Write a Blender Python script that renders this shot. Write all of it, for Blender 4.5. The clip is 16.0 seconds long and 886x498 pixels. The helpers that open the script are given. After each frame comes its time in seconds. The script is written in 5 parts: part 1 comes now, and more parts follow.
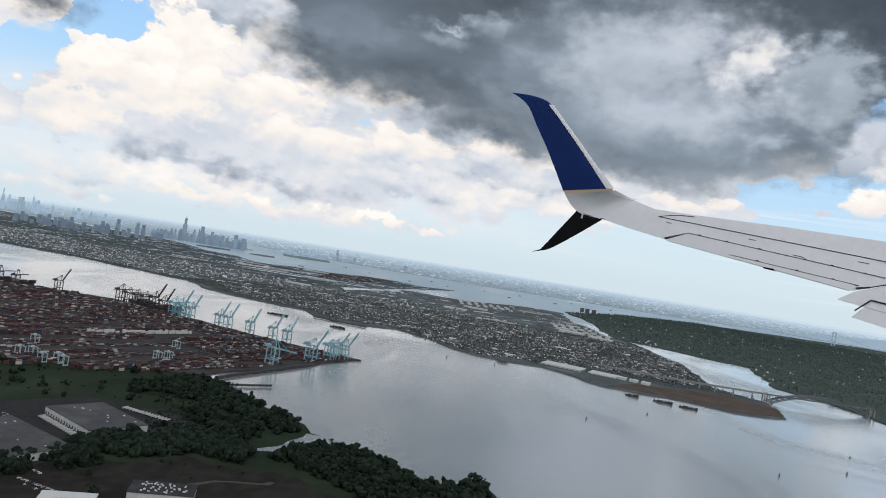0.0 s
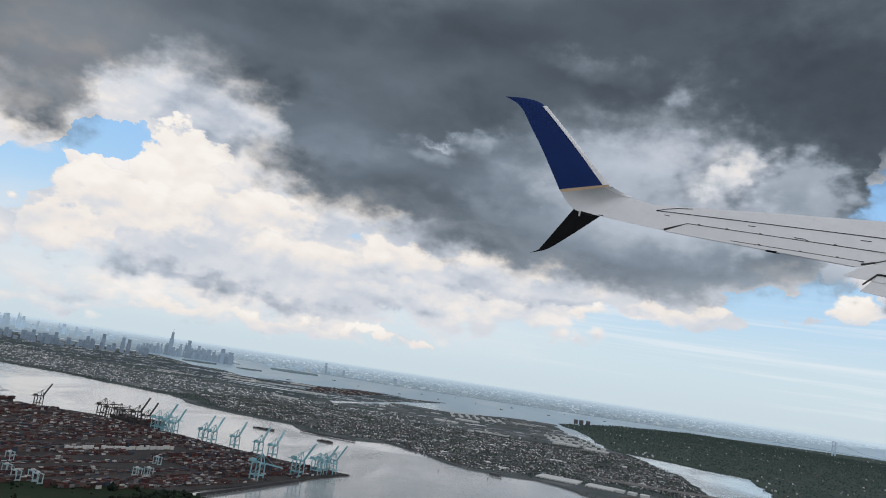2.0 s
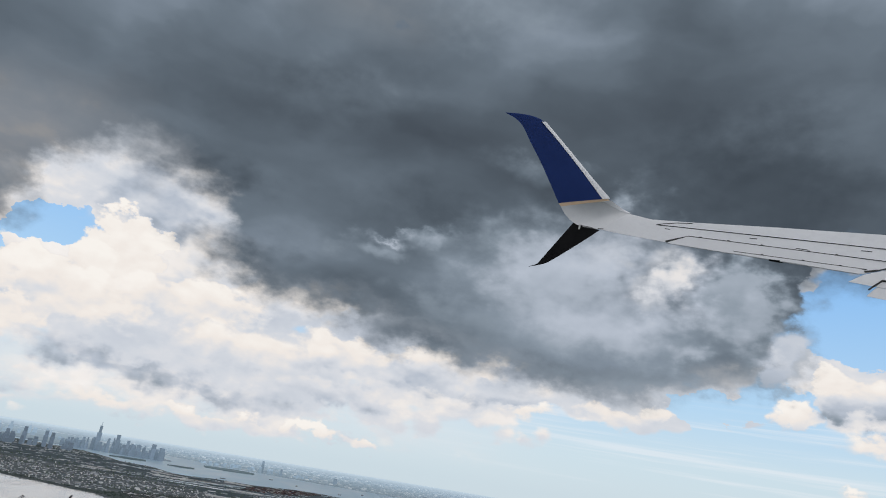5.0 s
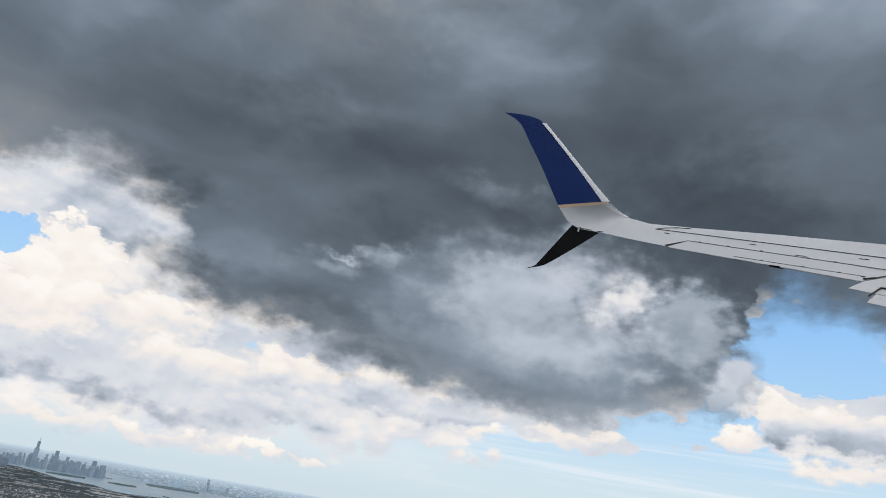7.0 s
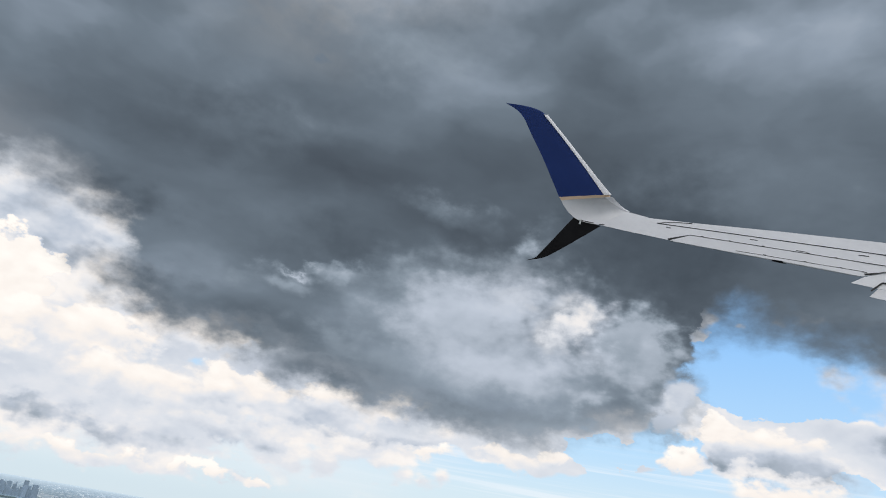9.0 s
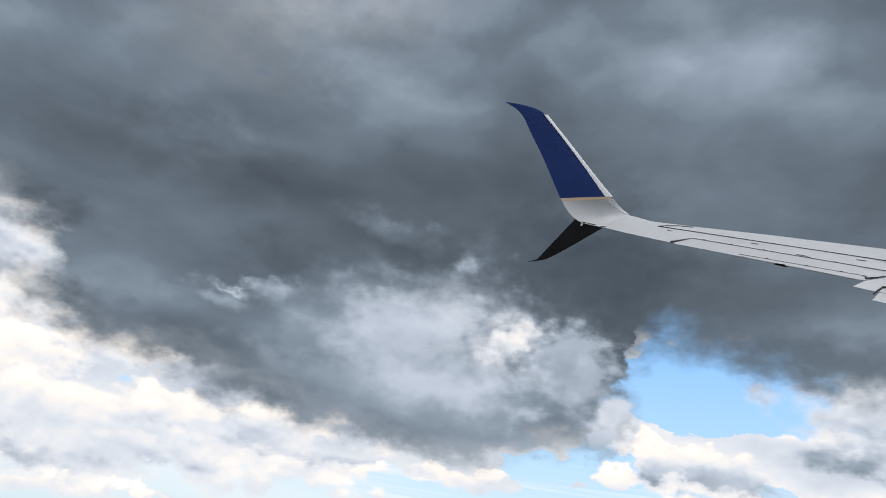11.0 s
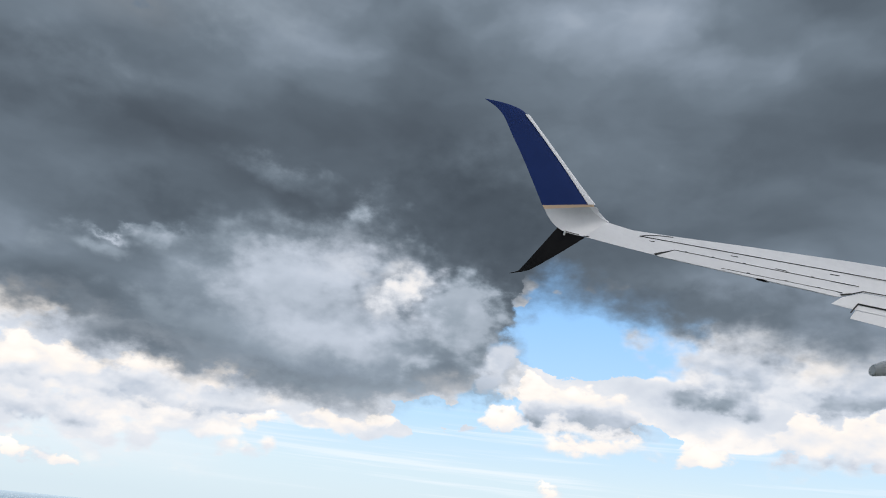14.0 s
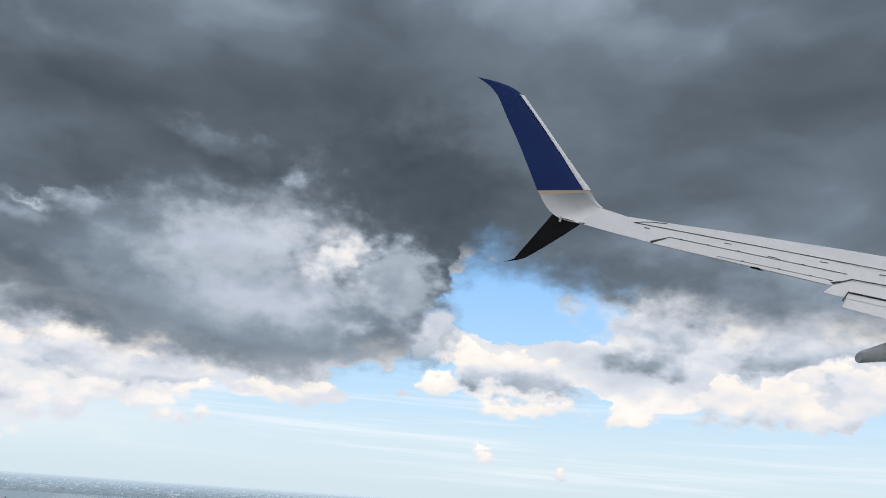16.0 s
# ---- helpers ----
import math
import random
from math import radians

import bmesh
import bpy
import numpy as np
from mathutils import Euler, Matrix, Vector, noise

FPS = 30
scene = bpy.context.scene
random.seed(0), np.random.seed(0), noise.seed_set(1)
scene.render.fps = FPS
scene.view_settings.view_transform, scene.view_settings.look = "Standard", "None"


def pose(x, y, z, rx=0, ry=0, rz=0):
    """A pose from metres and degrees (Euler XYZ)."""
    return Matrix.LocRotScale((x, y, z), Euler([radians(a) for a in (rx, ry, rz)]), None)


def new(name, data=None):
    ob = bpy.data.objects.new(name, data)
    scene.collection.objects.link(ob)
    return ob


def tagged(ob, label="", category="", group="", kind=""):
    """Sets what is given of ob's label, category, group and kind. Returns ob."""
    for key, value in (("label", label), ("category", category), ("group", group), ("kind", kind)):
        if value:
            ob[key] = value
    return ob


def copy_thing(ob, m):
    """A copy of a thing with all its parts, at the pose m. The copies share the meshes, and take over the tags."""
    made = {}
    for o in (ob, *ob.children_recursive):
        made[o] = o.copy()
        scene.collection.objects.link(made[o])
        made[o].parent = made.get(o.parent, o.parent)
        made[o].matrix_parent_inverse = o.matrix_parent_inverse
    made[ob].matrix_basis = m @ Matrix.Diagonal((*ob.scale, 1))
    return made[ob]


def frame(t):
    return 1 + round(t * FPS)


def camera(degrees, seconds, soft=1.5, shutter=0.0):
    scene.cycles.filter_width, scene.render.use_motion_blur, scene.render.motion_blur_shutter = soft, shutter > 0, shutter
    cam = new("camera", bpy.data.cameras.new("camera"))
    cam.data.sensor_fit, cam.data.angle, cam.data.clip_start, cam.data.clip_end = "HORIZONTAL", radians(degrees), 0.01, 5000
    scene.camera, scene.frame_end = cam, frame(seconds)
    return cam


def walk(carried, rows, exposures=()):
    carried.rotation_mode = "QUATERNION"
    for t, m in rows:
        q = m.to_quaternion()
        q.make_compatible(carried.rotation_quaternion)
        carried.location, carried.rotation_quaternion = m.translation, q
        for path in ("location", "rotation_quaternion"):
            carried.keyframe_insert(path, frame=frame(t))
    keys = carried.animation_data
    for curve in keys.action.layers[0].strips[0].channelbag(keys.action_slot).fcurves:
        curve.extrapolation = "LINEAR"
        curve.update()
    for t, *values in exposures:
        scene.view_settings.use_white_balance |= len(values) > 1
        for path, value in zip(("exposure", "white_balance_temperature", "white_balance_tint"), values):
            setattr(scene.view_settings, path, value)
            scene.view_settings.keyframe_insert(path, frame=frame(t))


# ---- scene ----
cam = camera(62.5, 16.0, soft=1.0)
# seconds, place in metres, turn in degrees
ROWS = [
    (0, 2.517, -2.074, 74.906, 90.34, -9.11, -0.06),
    (0.5, 2.546, -2.031, 74.537, 92.06, -8.74, -0.17),
    (1, 2.626, -1.930, 73.924, 94.35, -8.47, -0.34),
    (1.5, 2.705, -1.771, 73.095, 96.84, -8.30, -0.53),
    (2, 2.734, -1.601, 72.428, 99.21, -8.39, -0.84),
    (2.5, 2.710, -1.451, 71.949, 101.15, -8.47, -1.24),
    (3, 2.627, -1.310, 71.593, 102.84, -8.55, -1.79),
    (3.5, 2.470, -1.174, 71.303, 104.26, -8.63, -2.51),
    (4, 2.320, -0.998, 70.971, 105.52, -8.75, -3.34),
    (6.5, 1.353, -0.255, 70.225, 109.00, -9.30, -8.13),
    (7, 1.178, -0.105, 70.095, 109.44, -9.37, -9.02),
    (7.5, 0.980, 0.078, 69.939, 109.97, -9.37, -10.01),
    (8, 0.753, 0.280, 69.767, 110.55, -9.32, -11.05),
    (8.5, 0.589, 0.470, 69.605, 111.10, -9.34, -11.97),
    (9, 0.386, 0.666, 69.486, 111.57, -9.29, -13.00),
    (11.5, -0.869, 1.858, 69.139, 113.99, -7.76, -18.86),
    (12, -1.083, 2.099, 69.116, 114.24, -7.42, -19.99),
    (12.5, -1.382, 2.205, 69.460, 113.84, -7.09, -21.22),
    (13, -1.688, 2.354, 69.872, 112.95, -6.64, -22.71),
    (13.5, -1.943, 2.561, 70.194, 111.78, -6.19, -24.26),
    (14, -2.200, 2.788, 70.509, 110.57, -5.66, -25.77),
    (14.5, -2.440, 3.027, 70.777, 109.63, -5.18, -27.20),
    (15, -2.657, 3.280, 70.927, 109.01, -4.73, -28.38),
    (15.5, -2.817, 3.549, 70.927, 108.66, -4.40, -29.48),
    (16, -2.966, 3.769, 71.023, 108.36, -4.14, -30.51),
]
walk(cam, [(t, pose(x, y, z, rx, ry, rz)) for t, x, y, z, rx, ry, rz in ROWS],
     [(0, 0.12), (1.5, 0.02), (3.5, -0.04), (6.5, 0.03), (9, 0.14), (12, 0.27), (16, 0.17)])

# ---- light: broken overcast, soft sun behind the camera ----
SUN_AZ, SUN_EL = 150.0, 52.0
sun = new("sun", bpy.data.lights.new("sun", "SUN"))
sun.data.energy, sun.data.angle, sun.data.color = 0.5, radians(14), (1.0, 0.95, 0.88)
sun.matrix_world = pose(0, 0, 300, 90 - SUN_EL, 0, 180 - SUN_AZ)


class Nodes:
    """Helpers for building a node tree."""

    def __init__(self, tree):
        self.t = tree

    def add(self, kind, **props):
        n = self.t.nodes.new(kind)
        for k, v in props.items():
            setattr(n, k, v)
        return n

    def put(self, socket, v):
        if isinstance(v, bpy.types.NodeSocket):
            self.t.links.new(v, socket)
        elif v is not None:
            socket.default_value = v

    def m(self, op, a, b=None, c=None, clamp=False):
        n = self.add("ShaderNodeMath", operation=op, use_clamp=clamp)
        for s, v in zip(n.inputs, (a, b, c)):
            self.put(s, v)
        return n.outputs[0]

    def v(self, op, a, b=None, scale=None):
        n = self.add("ShaderNodeVectorMath", operation=op)
        self.put(n.inputs[0], a)
        self.put(n.inputs[1], b)
        if scale is not None:
            self.put(n.inputs["Scale"], scale)
        return n.outputs["Value" if op in ("LENGTH", "DOT_PRODUCT") else "Vector"]

    def xyz(self, x, y, z=0.0):
        n = self.add("ShaderNodeCombineXYZ")
        for s, v in zip(n.inputs, (x, y, z)):
            self.put(s, v)
        return n.outputs[0]

    def noise(self, vec, scale, detail=5.0, rough=0.55, distort=0.0, colour=False):
        n = self.add("ShaderNodeTexNoise")
        for k, v in (("Vector", vec), ("Scale", scale), ("Detail", detail), ("Roughness", rough), ("Distortion", distort)):
            self.put(n.inputs[k], v)
        return n.outputs["Color" if colour else "Fac"]

    def ramp(self, fac, stops, mode="LINEAR"):
        n = self.add("ShaderNodeValToRGB")
        n.color_ramp.interpolation = mode
        el = n.color_ramp.elements
        while len(el) < len(stops):
            el.new(0.5)
        for e, (p, c) in zip(el, stops):
            e.position = p
            e.color = (c, c, c, 1) if isinstance(c, (int, float)) else (*c, 1)
        self.put(n.inputs[0], fac)
        return n.outputs[0]

    def step(self, v, lo, hi, a=0.0, b=1.0):
        n = self.add("ShaderNodeMapRange", interpolation_type="SMOOTHSTEP")
        for s, x in zip(n.inputs, (v, lo, hi, a, b)):
            self.put(s, x)
        return n.outputs[0]

    def mix(self, fac, a, b, blend="MIX"):
        n = self.add("ShaderNodeMixRGB", blend_type=blend)
        self.put(n.inputs[0], fac)
        for s, c in ((n.inputs[1], a), (n.inputs[2], b)):
            self.put(s, (*c, 1) if isinstance(c, tuple) else c)
        return n.outputs[0]

    def ellipse(self, vec, az, el, ra, re, turn=0.0):
        """1 in the middle of an ellipse of the sky, given in degrees, half on its rim, 0 at twice its size."""
        n = self.add("ShaderNodeMapping", vector_type="TEXTURE")
        self.put(n.inputs["Vector"], vec)
        n.inputs["Location"].default_value = (az, el, 0)
        n.inputs["Rotation"].default_value = (0, 0, radians(turn))
        n.inputs["Scale"].default_value = (2 * ra, 2 * re, 1)
        g = self.add("ShaderNodeTexGradient", gradient_type="SPHERICAL")
        self.put(g.inputs[0], n.outputs[0])
        return g.outputs["Fac"]

    def blob(self, vec, az, el, ra, re, turn=0.0, soft=0.5):
        """1 inside the ellipse, 0 outside."""
        return self.step(self.ellipse(vec, az, el, ra, re, turn), 0.5 - soft / 2, 0.5 + soft / 2)


def total(k, terms):
    """The sum of weight times mask."""
    s = None
    for w, mask in terms:
        s = k.m("MULTIPLY", mask, w) if s is None else k.m("MULTIPLY_ADD", mask, w, s)
    return s


def make_sky():
    world = bpy.data.worlds.new("world")
    scene.world = world
    world.use_nodes = True
    tree = world.node_tree
    tree.nodes.clear()
    k = Nodes(tree)
    way = k.add("ShaderNodeTexCoord").outputs["Generated"]
    sep = k.add("ShaderNodeSeparateXYZ")
    k.put(sep.inputs[0], way)
    x, y, z = sep.outputs
    az = k.m("MULTIPLY", k.m("ARCTAN2", x, y), 57.2958)
    el = k.m("MULTIPLY_ADD", k.m("ARCSINE", z), 57.2958, 0.87)
    flat = k.xyz(az, el)
    # ragged edges: the plan of the clouds is read at bent places
    big = k.noise(k.v("MULTIPLY", flat, (0.10, 0.17, 0)), 1.0, 4, 0.55, colour=True)
    v1 = k.v("ADD", flat, k.v("MULTIPLY", k.v("SUBTRACT", big, (0.5, 0.5, 0.5)), (7.0, 4.5, 0)))
    fine = k.noise(k.v("MULTIPLY", flat, (0.42, 0.6, 0)), 1.0, 6, 0.6, colour=True)
    v2 = k.v("ADD", v1, k.v("MULTIPLY", k.v("SUBTRACT", fine, (0.5, 0.5, 0.5)), (4.0, 3.0, 0)))

    # clear air
    air = k.add("ShaderNodeTexSky", sky_type="NISHITA", sun_disc=False, sun_elevation=radians(SUN_EL), sun_rotation=radians(SUN_AZ))
    clear = k.mix(0.85, k.v("SCALE", air.outputs[0], scale=0.085),
                  k.ramp(k.m("DIVIDE", el, 40.0), [(0.0, (0.69, 0.79, 0.815)), (0.11, (0.67, 0.80, 0.845)), (0.22, (0.51, 0.735, 0.91)), (0.45, (0.30, 0.58, 0.93)), (1.0, (0.20, 0.44, 0.82))]))

    # thin slanting streaks low on the right
    stre = k.noise(k.v("MULTIPLY", k.xyz(az, k.m("MULTIPLY_ADD", az, 0.012, el)), (0.035, 1.1, 0)), 1.0, 4, 0.6)
    where = k.blob(v1, 34, 5.0, 32, 3.4, -2, 0.5)
    clear = k.mix(k.m("MULTIPLY", k.step(stre, 0.47, 0.66), k.m("MULTIPLY", where, 0.5)), clear, (0.86, 0.87, 0.86))

    # bright heaped clouds far off: billows on broad forms
    def billow(p, size):
        cells = k.add("ShaderNodeTexVoronoi", feature="SMOOTH_F1", voronoi_dimensions="2D")
        k.put(cells.inputs["Vector"], k.v("ADD", k.v("MULTIPLY", p, (0.095 * size, 0.15 * size, 0)), k.v("SCALE", fine, scale=0.25)))
        for key, val in (("Scale", 1.0), ("Detail", 2.0), ("Roughness", 0.5), ("Smoothness", 0.9)):
            k.put(cells.inputs[key], val)
        return k.m("SUBTRACT", 1.0, cells.outputs["Distance"])

    def heap(p):
        return k.m("ADD", k.m("MULTIPLY", k.noise(k.v("MULTIPLY", p, (0.085, 0.15, 0)), 1.0, 5, 0.52), 0.75), k.m("MULTIPLY", billow(p, 2.6), 0.25))
    body = k.m("ADD", k.m("MULTIPLY", k.noise(k.v("MULTIPLY", flat, (0.095, 0.17, 0)), 1.0, 8, 0.55), 0.85), k.m("MULTIPLY", billow(flat, 4.0), 0.15))
    lit = k.m("SUBTRACT", heap(flat), heap(k.v("ADD", flat, (-0.8, 1.6, 0))))
    near = k.v("ADD", flat, (-0.25, 0.5, 0))
    crisp = k.m("SUBTRACT", k.m("ADD", k.noise(k.v("MULTIPLY", flat, (0.22, 0.36, 0)), 1.0, 7, 0.55), k.m("MULTIPLY", billow(flat, 6.0), 0.35)), k.m("ADD", k.noise(k.v("MULTIPLY", near, (0.22, 0.36, 0)), 1.0, 7, 0.55), k.m("MULTIPLY", billow(near, 6.0), 0.35)))
    bias = total(k, [
        (0.34, k.blob(v1, -16, 9.2, 28, 6.4, -3)), (0.24, k.blob(v1, -23, 13, 6.5, 6, 30)),
        (0.40, k.blob(v1, 14, 17, 16, 9)), (0.34, k.blob(v1, -11, 18.8, 13, 4.5)), (0.35, k.blob(v1, -29, 20, 9, 5, 10)),
        (0.40, k.blob(v1, 38.5, 10.2, 10, 2.5, -4)), (0.38, k.blob(v1, 52, 11.8, 11.5, 5.0)),
        (0.20, k.blob(v1, 24, 8.0, 13, 1.2, 2)), (0.4, k.blob(v1, 0, 40, 80, 18)),
        (-0.60, k.blob(v2, 34.2, 15.0, 5.2, 2.8, -14, 0.25)), (-0.5, k.blob(v2, 24.5, 8.2, 2.6, 1.0, 0, 0.3)), (-0.5, k.blob(v2, 40.5, 8.4, 1.8, 1.0, 0, 0.3)), (-0.65, k.blob(v2, -30.6, 10.2, 1.9, 2.6, -25, 0.3)),
        (-0.70, k.blob(v2, -26.2, 13.8, 3.2, 1.3, 10, 0.3)), (-0.30, k.blob(v2, 28.5, 9.0, 2.4, 1.2, 0, 0.4)),
    ])
    puff = k.step(k.m("ADD", body, bias), 0.64, 0.73)
    # a row of small heaps low over the far shore
    low = k.m("MULTIPLY", k.step(k.noise(k.v("MULTIPLY", flat, (0.28, 0.50, 0)), 1.0, 7, 0.55), 0.46, 0.58), k.blob(v1, -13, 3.6, 15, 1.1, -1.5, 0.6))
    puff = k.m("MAXIMUM", puff, k.m("MULTIPLY", low, 0.85))
    shade = k.m("ADD", k.m("MULTIPLY_ADD", crisp, 0.25, k.m("MULTIPLY", lit, 0.7)), k.m("ADD", k.m("MULTIPLY", k.noise(k.v("MULTIPLY", v2, (0.048, 0.20, 0)), 1.0, 8, 0.55), 1.0), 0.0))
    grey = total(k, [(-0.20, k.blob(v1, -2, 10.5, 12, 2.6, 0, 0.8)), (-0.24, k.blob(v1, -14, 6.3, 10, 1.1, -5, 0.8)), (-0.16, k.blob(v1, 6, 9.2, 13, 1.6, -2, 0.7)), (-0.26, k.blob(v1, 43, 11, 6, 1.2, -8, 0.7)), (-0.14, k.blob(v1, 56, 10.5, 9, 2.0, -4, 0.8)),
                     (-0.16, k.blob(v1, 12, 14.5, 13, 5, 0, 0.8)), (-0.30, k.blob(v1, 22, 18, 13, 5.5, 0, 0.7)), (0.10, k.blob(v1, -21, 10, 8, 5, 0, 0.6)), (0.18, k.blob(v1, 20, 18, 2.6, 3.4, 0, 0.6)), (-0.12, k.blob(v1, -30, 19, 9, 4, 0, 0.7)), (-0.08, k.blob(v1, -5, 18, 6, 3, 0, 0.7))])
    puff_colour = k.ramp(k.m("ADD", shade, grey), [(0.08, (0.56, 0.59, 0.63)), (0.32, (0.65, 0.67, 0.69)), (0.46, (0.72, 0.72, 0.72)), (0.60, (0.88, 0.82, 0.75)), (0.85, (0.98, 0.92, 0.845))])
    veil = k.m("MULTIPLY", k.m("MULTIPLY", k.step(el, 1.0, 4.0), k.m("MULTIPLY", k.step(az, 16, -6), k.step(el, 11, 7))), k.step(k.noise(k.v("MULTIPLY", v1, (0.05, 0.22, 0)), 1.0, 5, 0.55), 0.30, 0.62))
    clear = k.mix(k.m("MULTIPLY", veil, 0.75), clear, (0.80, 0.79, 0.77))
    sky = k.mix(puff, clear, puff_colour)

    # single clouds laid over one another: bearing, height, half width, half height, slant, lightness, lift towards the top, softness
    curl = k.m("ADD", k.m("MULTIPLY", k.m("SUBTRACT", k.noise(k.v("MULTIPLY", flat, (0.30, 0.42, 0)), 1.0, 7, 0.52), 0.5), 7.0), k.m("MULTIPLY", k.m("SUBTRACT", billow(flat, 5.0), 0.55), 1.6))
    bent = k.v("ADD", k.v("MULTIPLY", k.v("SUBTRACT", big, (0.5, 0.5, 0.5)), (7.0, 4.2, 0)), k.v("MULTIPLY", k.v("SUBTRACT", fine, (0.5, 0.5, 0.5)), (4.6, 3.4, 0)))
    spot = k.v("ADD", flat, bent)

    def clouds(under, start, rag, grain, soften, *lists):
        tone, alpha = start, 0.0
        for az0, el0, ra, re, turn, light, lift, edge in [c for group in lists for c in group]:
            size, edge = min(ra, re), edge * soften
            inner = k.m("MULTIPLY_ADD", k.ellipse(spot, az0, el0, ra, re, turn), 2 * size, -size)
            edge = min(edge, 1.3 * size)
            mask = k.step(k.m("MULTIPLY_ADD", curl, min(rag, 0.26 * size), inner), -0.45 * edge, 0.9 * edge)
            own = k.m("MULTIPLY_ADD", el, lift / re, light - lift * el0 / re)
            tone = k.m("MULTIPLY_ADD", mask, k.m("SUBTRACT", own, tone), tone)
            alpha = k.m("MAXIMUM", mask, alpha)
        tone = k.m("ADD", tone, grain)
        return k.mix(alpha, under, k.ramp(tone, [(0.0, (0.044, 0.0555, 0.0675)), (0.15, (0.0735, 0.0915, 0.1085)), (0.30, (0.133, 0.163, 0.189)), (0.45, (0.266, 0.311, 0.349)), (0.60, (0.49, 0.53, 0.58)), (0.74, (0.71, 0.715, 0.72)), (0.87, (0.90, 0.82, 0.73)), (1.0, (0.97, 0.905, 0.81))]))
    HEAPS = [(-19.6, 17.0, 5.8, 3.6, 8, 0.65, 0.04, 1.4), (-21.6, 12.6, 2.8, 3.6, 15, 0.92, 0.10, 0.22), (-25.0, 10.4, 2.9, 2.1, 0, 0.93, 0.14, 0.22), (-22.9, 12.2, 2.0, 1.5, 0, 0.95, 0.10, 0.2),
             (-27.8, 7.0, 3.2, 2.0, 0, 0.90, 0.12, 0.35), (-22.9, 8.6, 5.6, 2.5, 0, 0.88, 0.14, 0.5), (-31.8, 12.6, 2.0, 1.0, 0, 0.84, 0.10, 0.4),
             (-8.7, 11.9, 5.6, 2.0, 0, 0.86, 0.14, 0.4), (-14.9, 10.3, 5.4, 2.2, 0, 0.90, 0.16, 0.4), (-4.2, 8.8, 4.6, 1.7, 0, 0.84, 0.18, 0.4),
             (-11.0, 7.6, 6.0, 1.6, 0, 0.80, 0.18, 0.6)]
    BASES = [(-21.5, 4.9, 7.6, 1.2, -6, 0.60, 0.08, 0.9), (-13.5, 4.4, 7.0, 1.0, -5, 0.62, 0.10, 0.8), (-18.0, 5.0, 6.6, 0.9, -3, 0.56, 0.04, 0.9), (-4.6, 5.6, 6.2, 1.1, 2, 0.70, 0.16, 0.6), (-27.5, 3.0, 4.5, 0.8, -6, 0.80, 0.10, 0.6),
             (4.0, 8.5, 4.2, 1.9, 0, 0.78, 0.16, 0.4), (6.8, 9.2, 2.6, 1.4, 0, 0.84, 0.10, 0.3), (1.5, 7.0, 5.0, 1.0, 2, 0.66, 0.10, 0.7), (9.0, 7.2, 5.5, 1.0, 2, 0.64, 0.12, 0.7)]
    LOW_HEAPS = [(17.6, 7.3, 3.6, 1.1, 2, 0.84, 0.14, 0.3), (-26.6, 1.9, 5.2, 0.6, 2, 0.84, 0.10, 0.5), (-19.1, 2.0, 4.8, 0.7, 0, 0.82, 0.10, 0.4), (-13.0, 2.2, 3.2, 0.8, 0, 0.86, 0.14, 0.25),
                 (-8.6, 2.5, 2.4, 0.8, 0, 0.88, 0.14, 0.2), (-4.7, 2.6, 2.2, 0.75, 0, 0.89, 0.14, 0.18), (-1.7, 2.5, 1.5, 0.55, 0, 0.90, 0.12, 0.15), (10.4, 6.2, 2.4, 0.6, 0, 0.82, 0.12, 0.3),
                 (20.3, 8.0, 1.9, 0.8, 0, 0.90, 0.12, 0.2)]
    RIGHT_HEAPS = [(46.5, 14.2, 7.2, 2.4, -4, 0.66, 0.06, 1.0), (56.0, 12.4, 6.0, 2.6, 0, 0.60, 0.06, 1.0), (50.5, 8.6, 2.6, 2.0, 0, 0.86, 0.14, 0.35), (55.1, 8.4, 4.0, 2.0, 0, 0.84, 0.16, 0.35), (60.0, 9.5, 3.6, 2.2, 0, 0.82, 0.14, 0.4),
                   (43.8, 7.0, 2.0, 1.1, 0, 0.86, 0.12, 0.3), (36.4, 6.9, 4.6, 0.9, 1, 0.86, 0.12, 0.4), (29.2, 8.6, 1.9, 1.4, 0, 0.88, 0.12, 0.3)]
    RIGHT_BASES = [(35.3, 9.7, 5.0, 1.7, -2, 0.70, 0.22, 0.35), (31.6, 10.6, 1.8, 1.1, 0, 0.88, 0.10, 0.25), (36.6, 8.8, 5.4, 1.3, -2, 0.51, 0.10, 1.0), (44.8, 11.8, 4.6, 1.7, 0, 0.52, 0.05, 1.0), (52.4, 6.9, 3.8, 0.8, 0, 0.62, 0.10, 0.9),
                   (38.8, 2.7, 1.4, 0.6, 0, 0.84, 0.14, 0.25), (34.0, 3.4, 1.0, 0.3, 0, 0.80, 0.1, 0.2)]
    sky = clouds(sky, 0.75, 0.9, k.m("ADD", k.m("MULTIPLY", lit, 0.48), k.m("MULTIPLY_ADD", crisp, 0.20, -0.01)), 1.5, HEAPS, BASES, LOW_HEAPS, RIGHT_HEAPS, RIGHT_BASES)

    # the dark deck: its lower edge by bearing
    sv = k.add("ShaderNodeSeparateXYZ")
    k.put(sv.inputs[0], v2)
    pos = k.m("DIVIDE", k.m("ADD", sv.outputs[0], 60.0), 140.0, clamp=True)
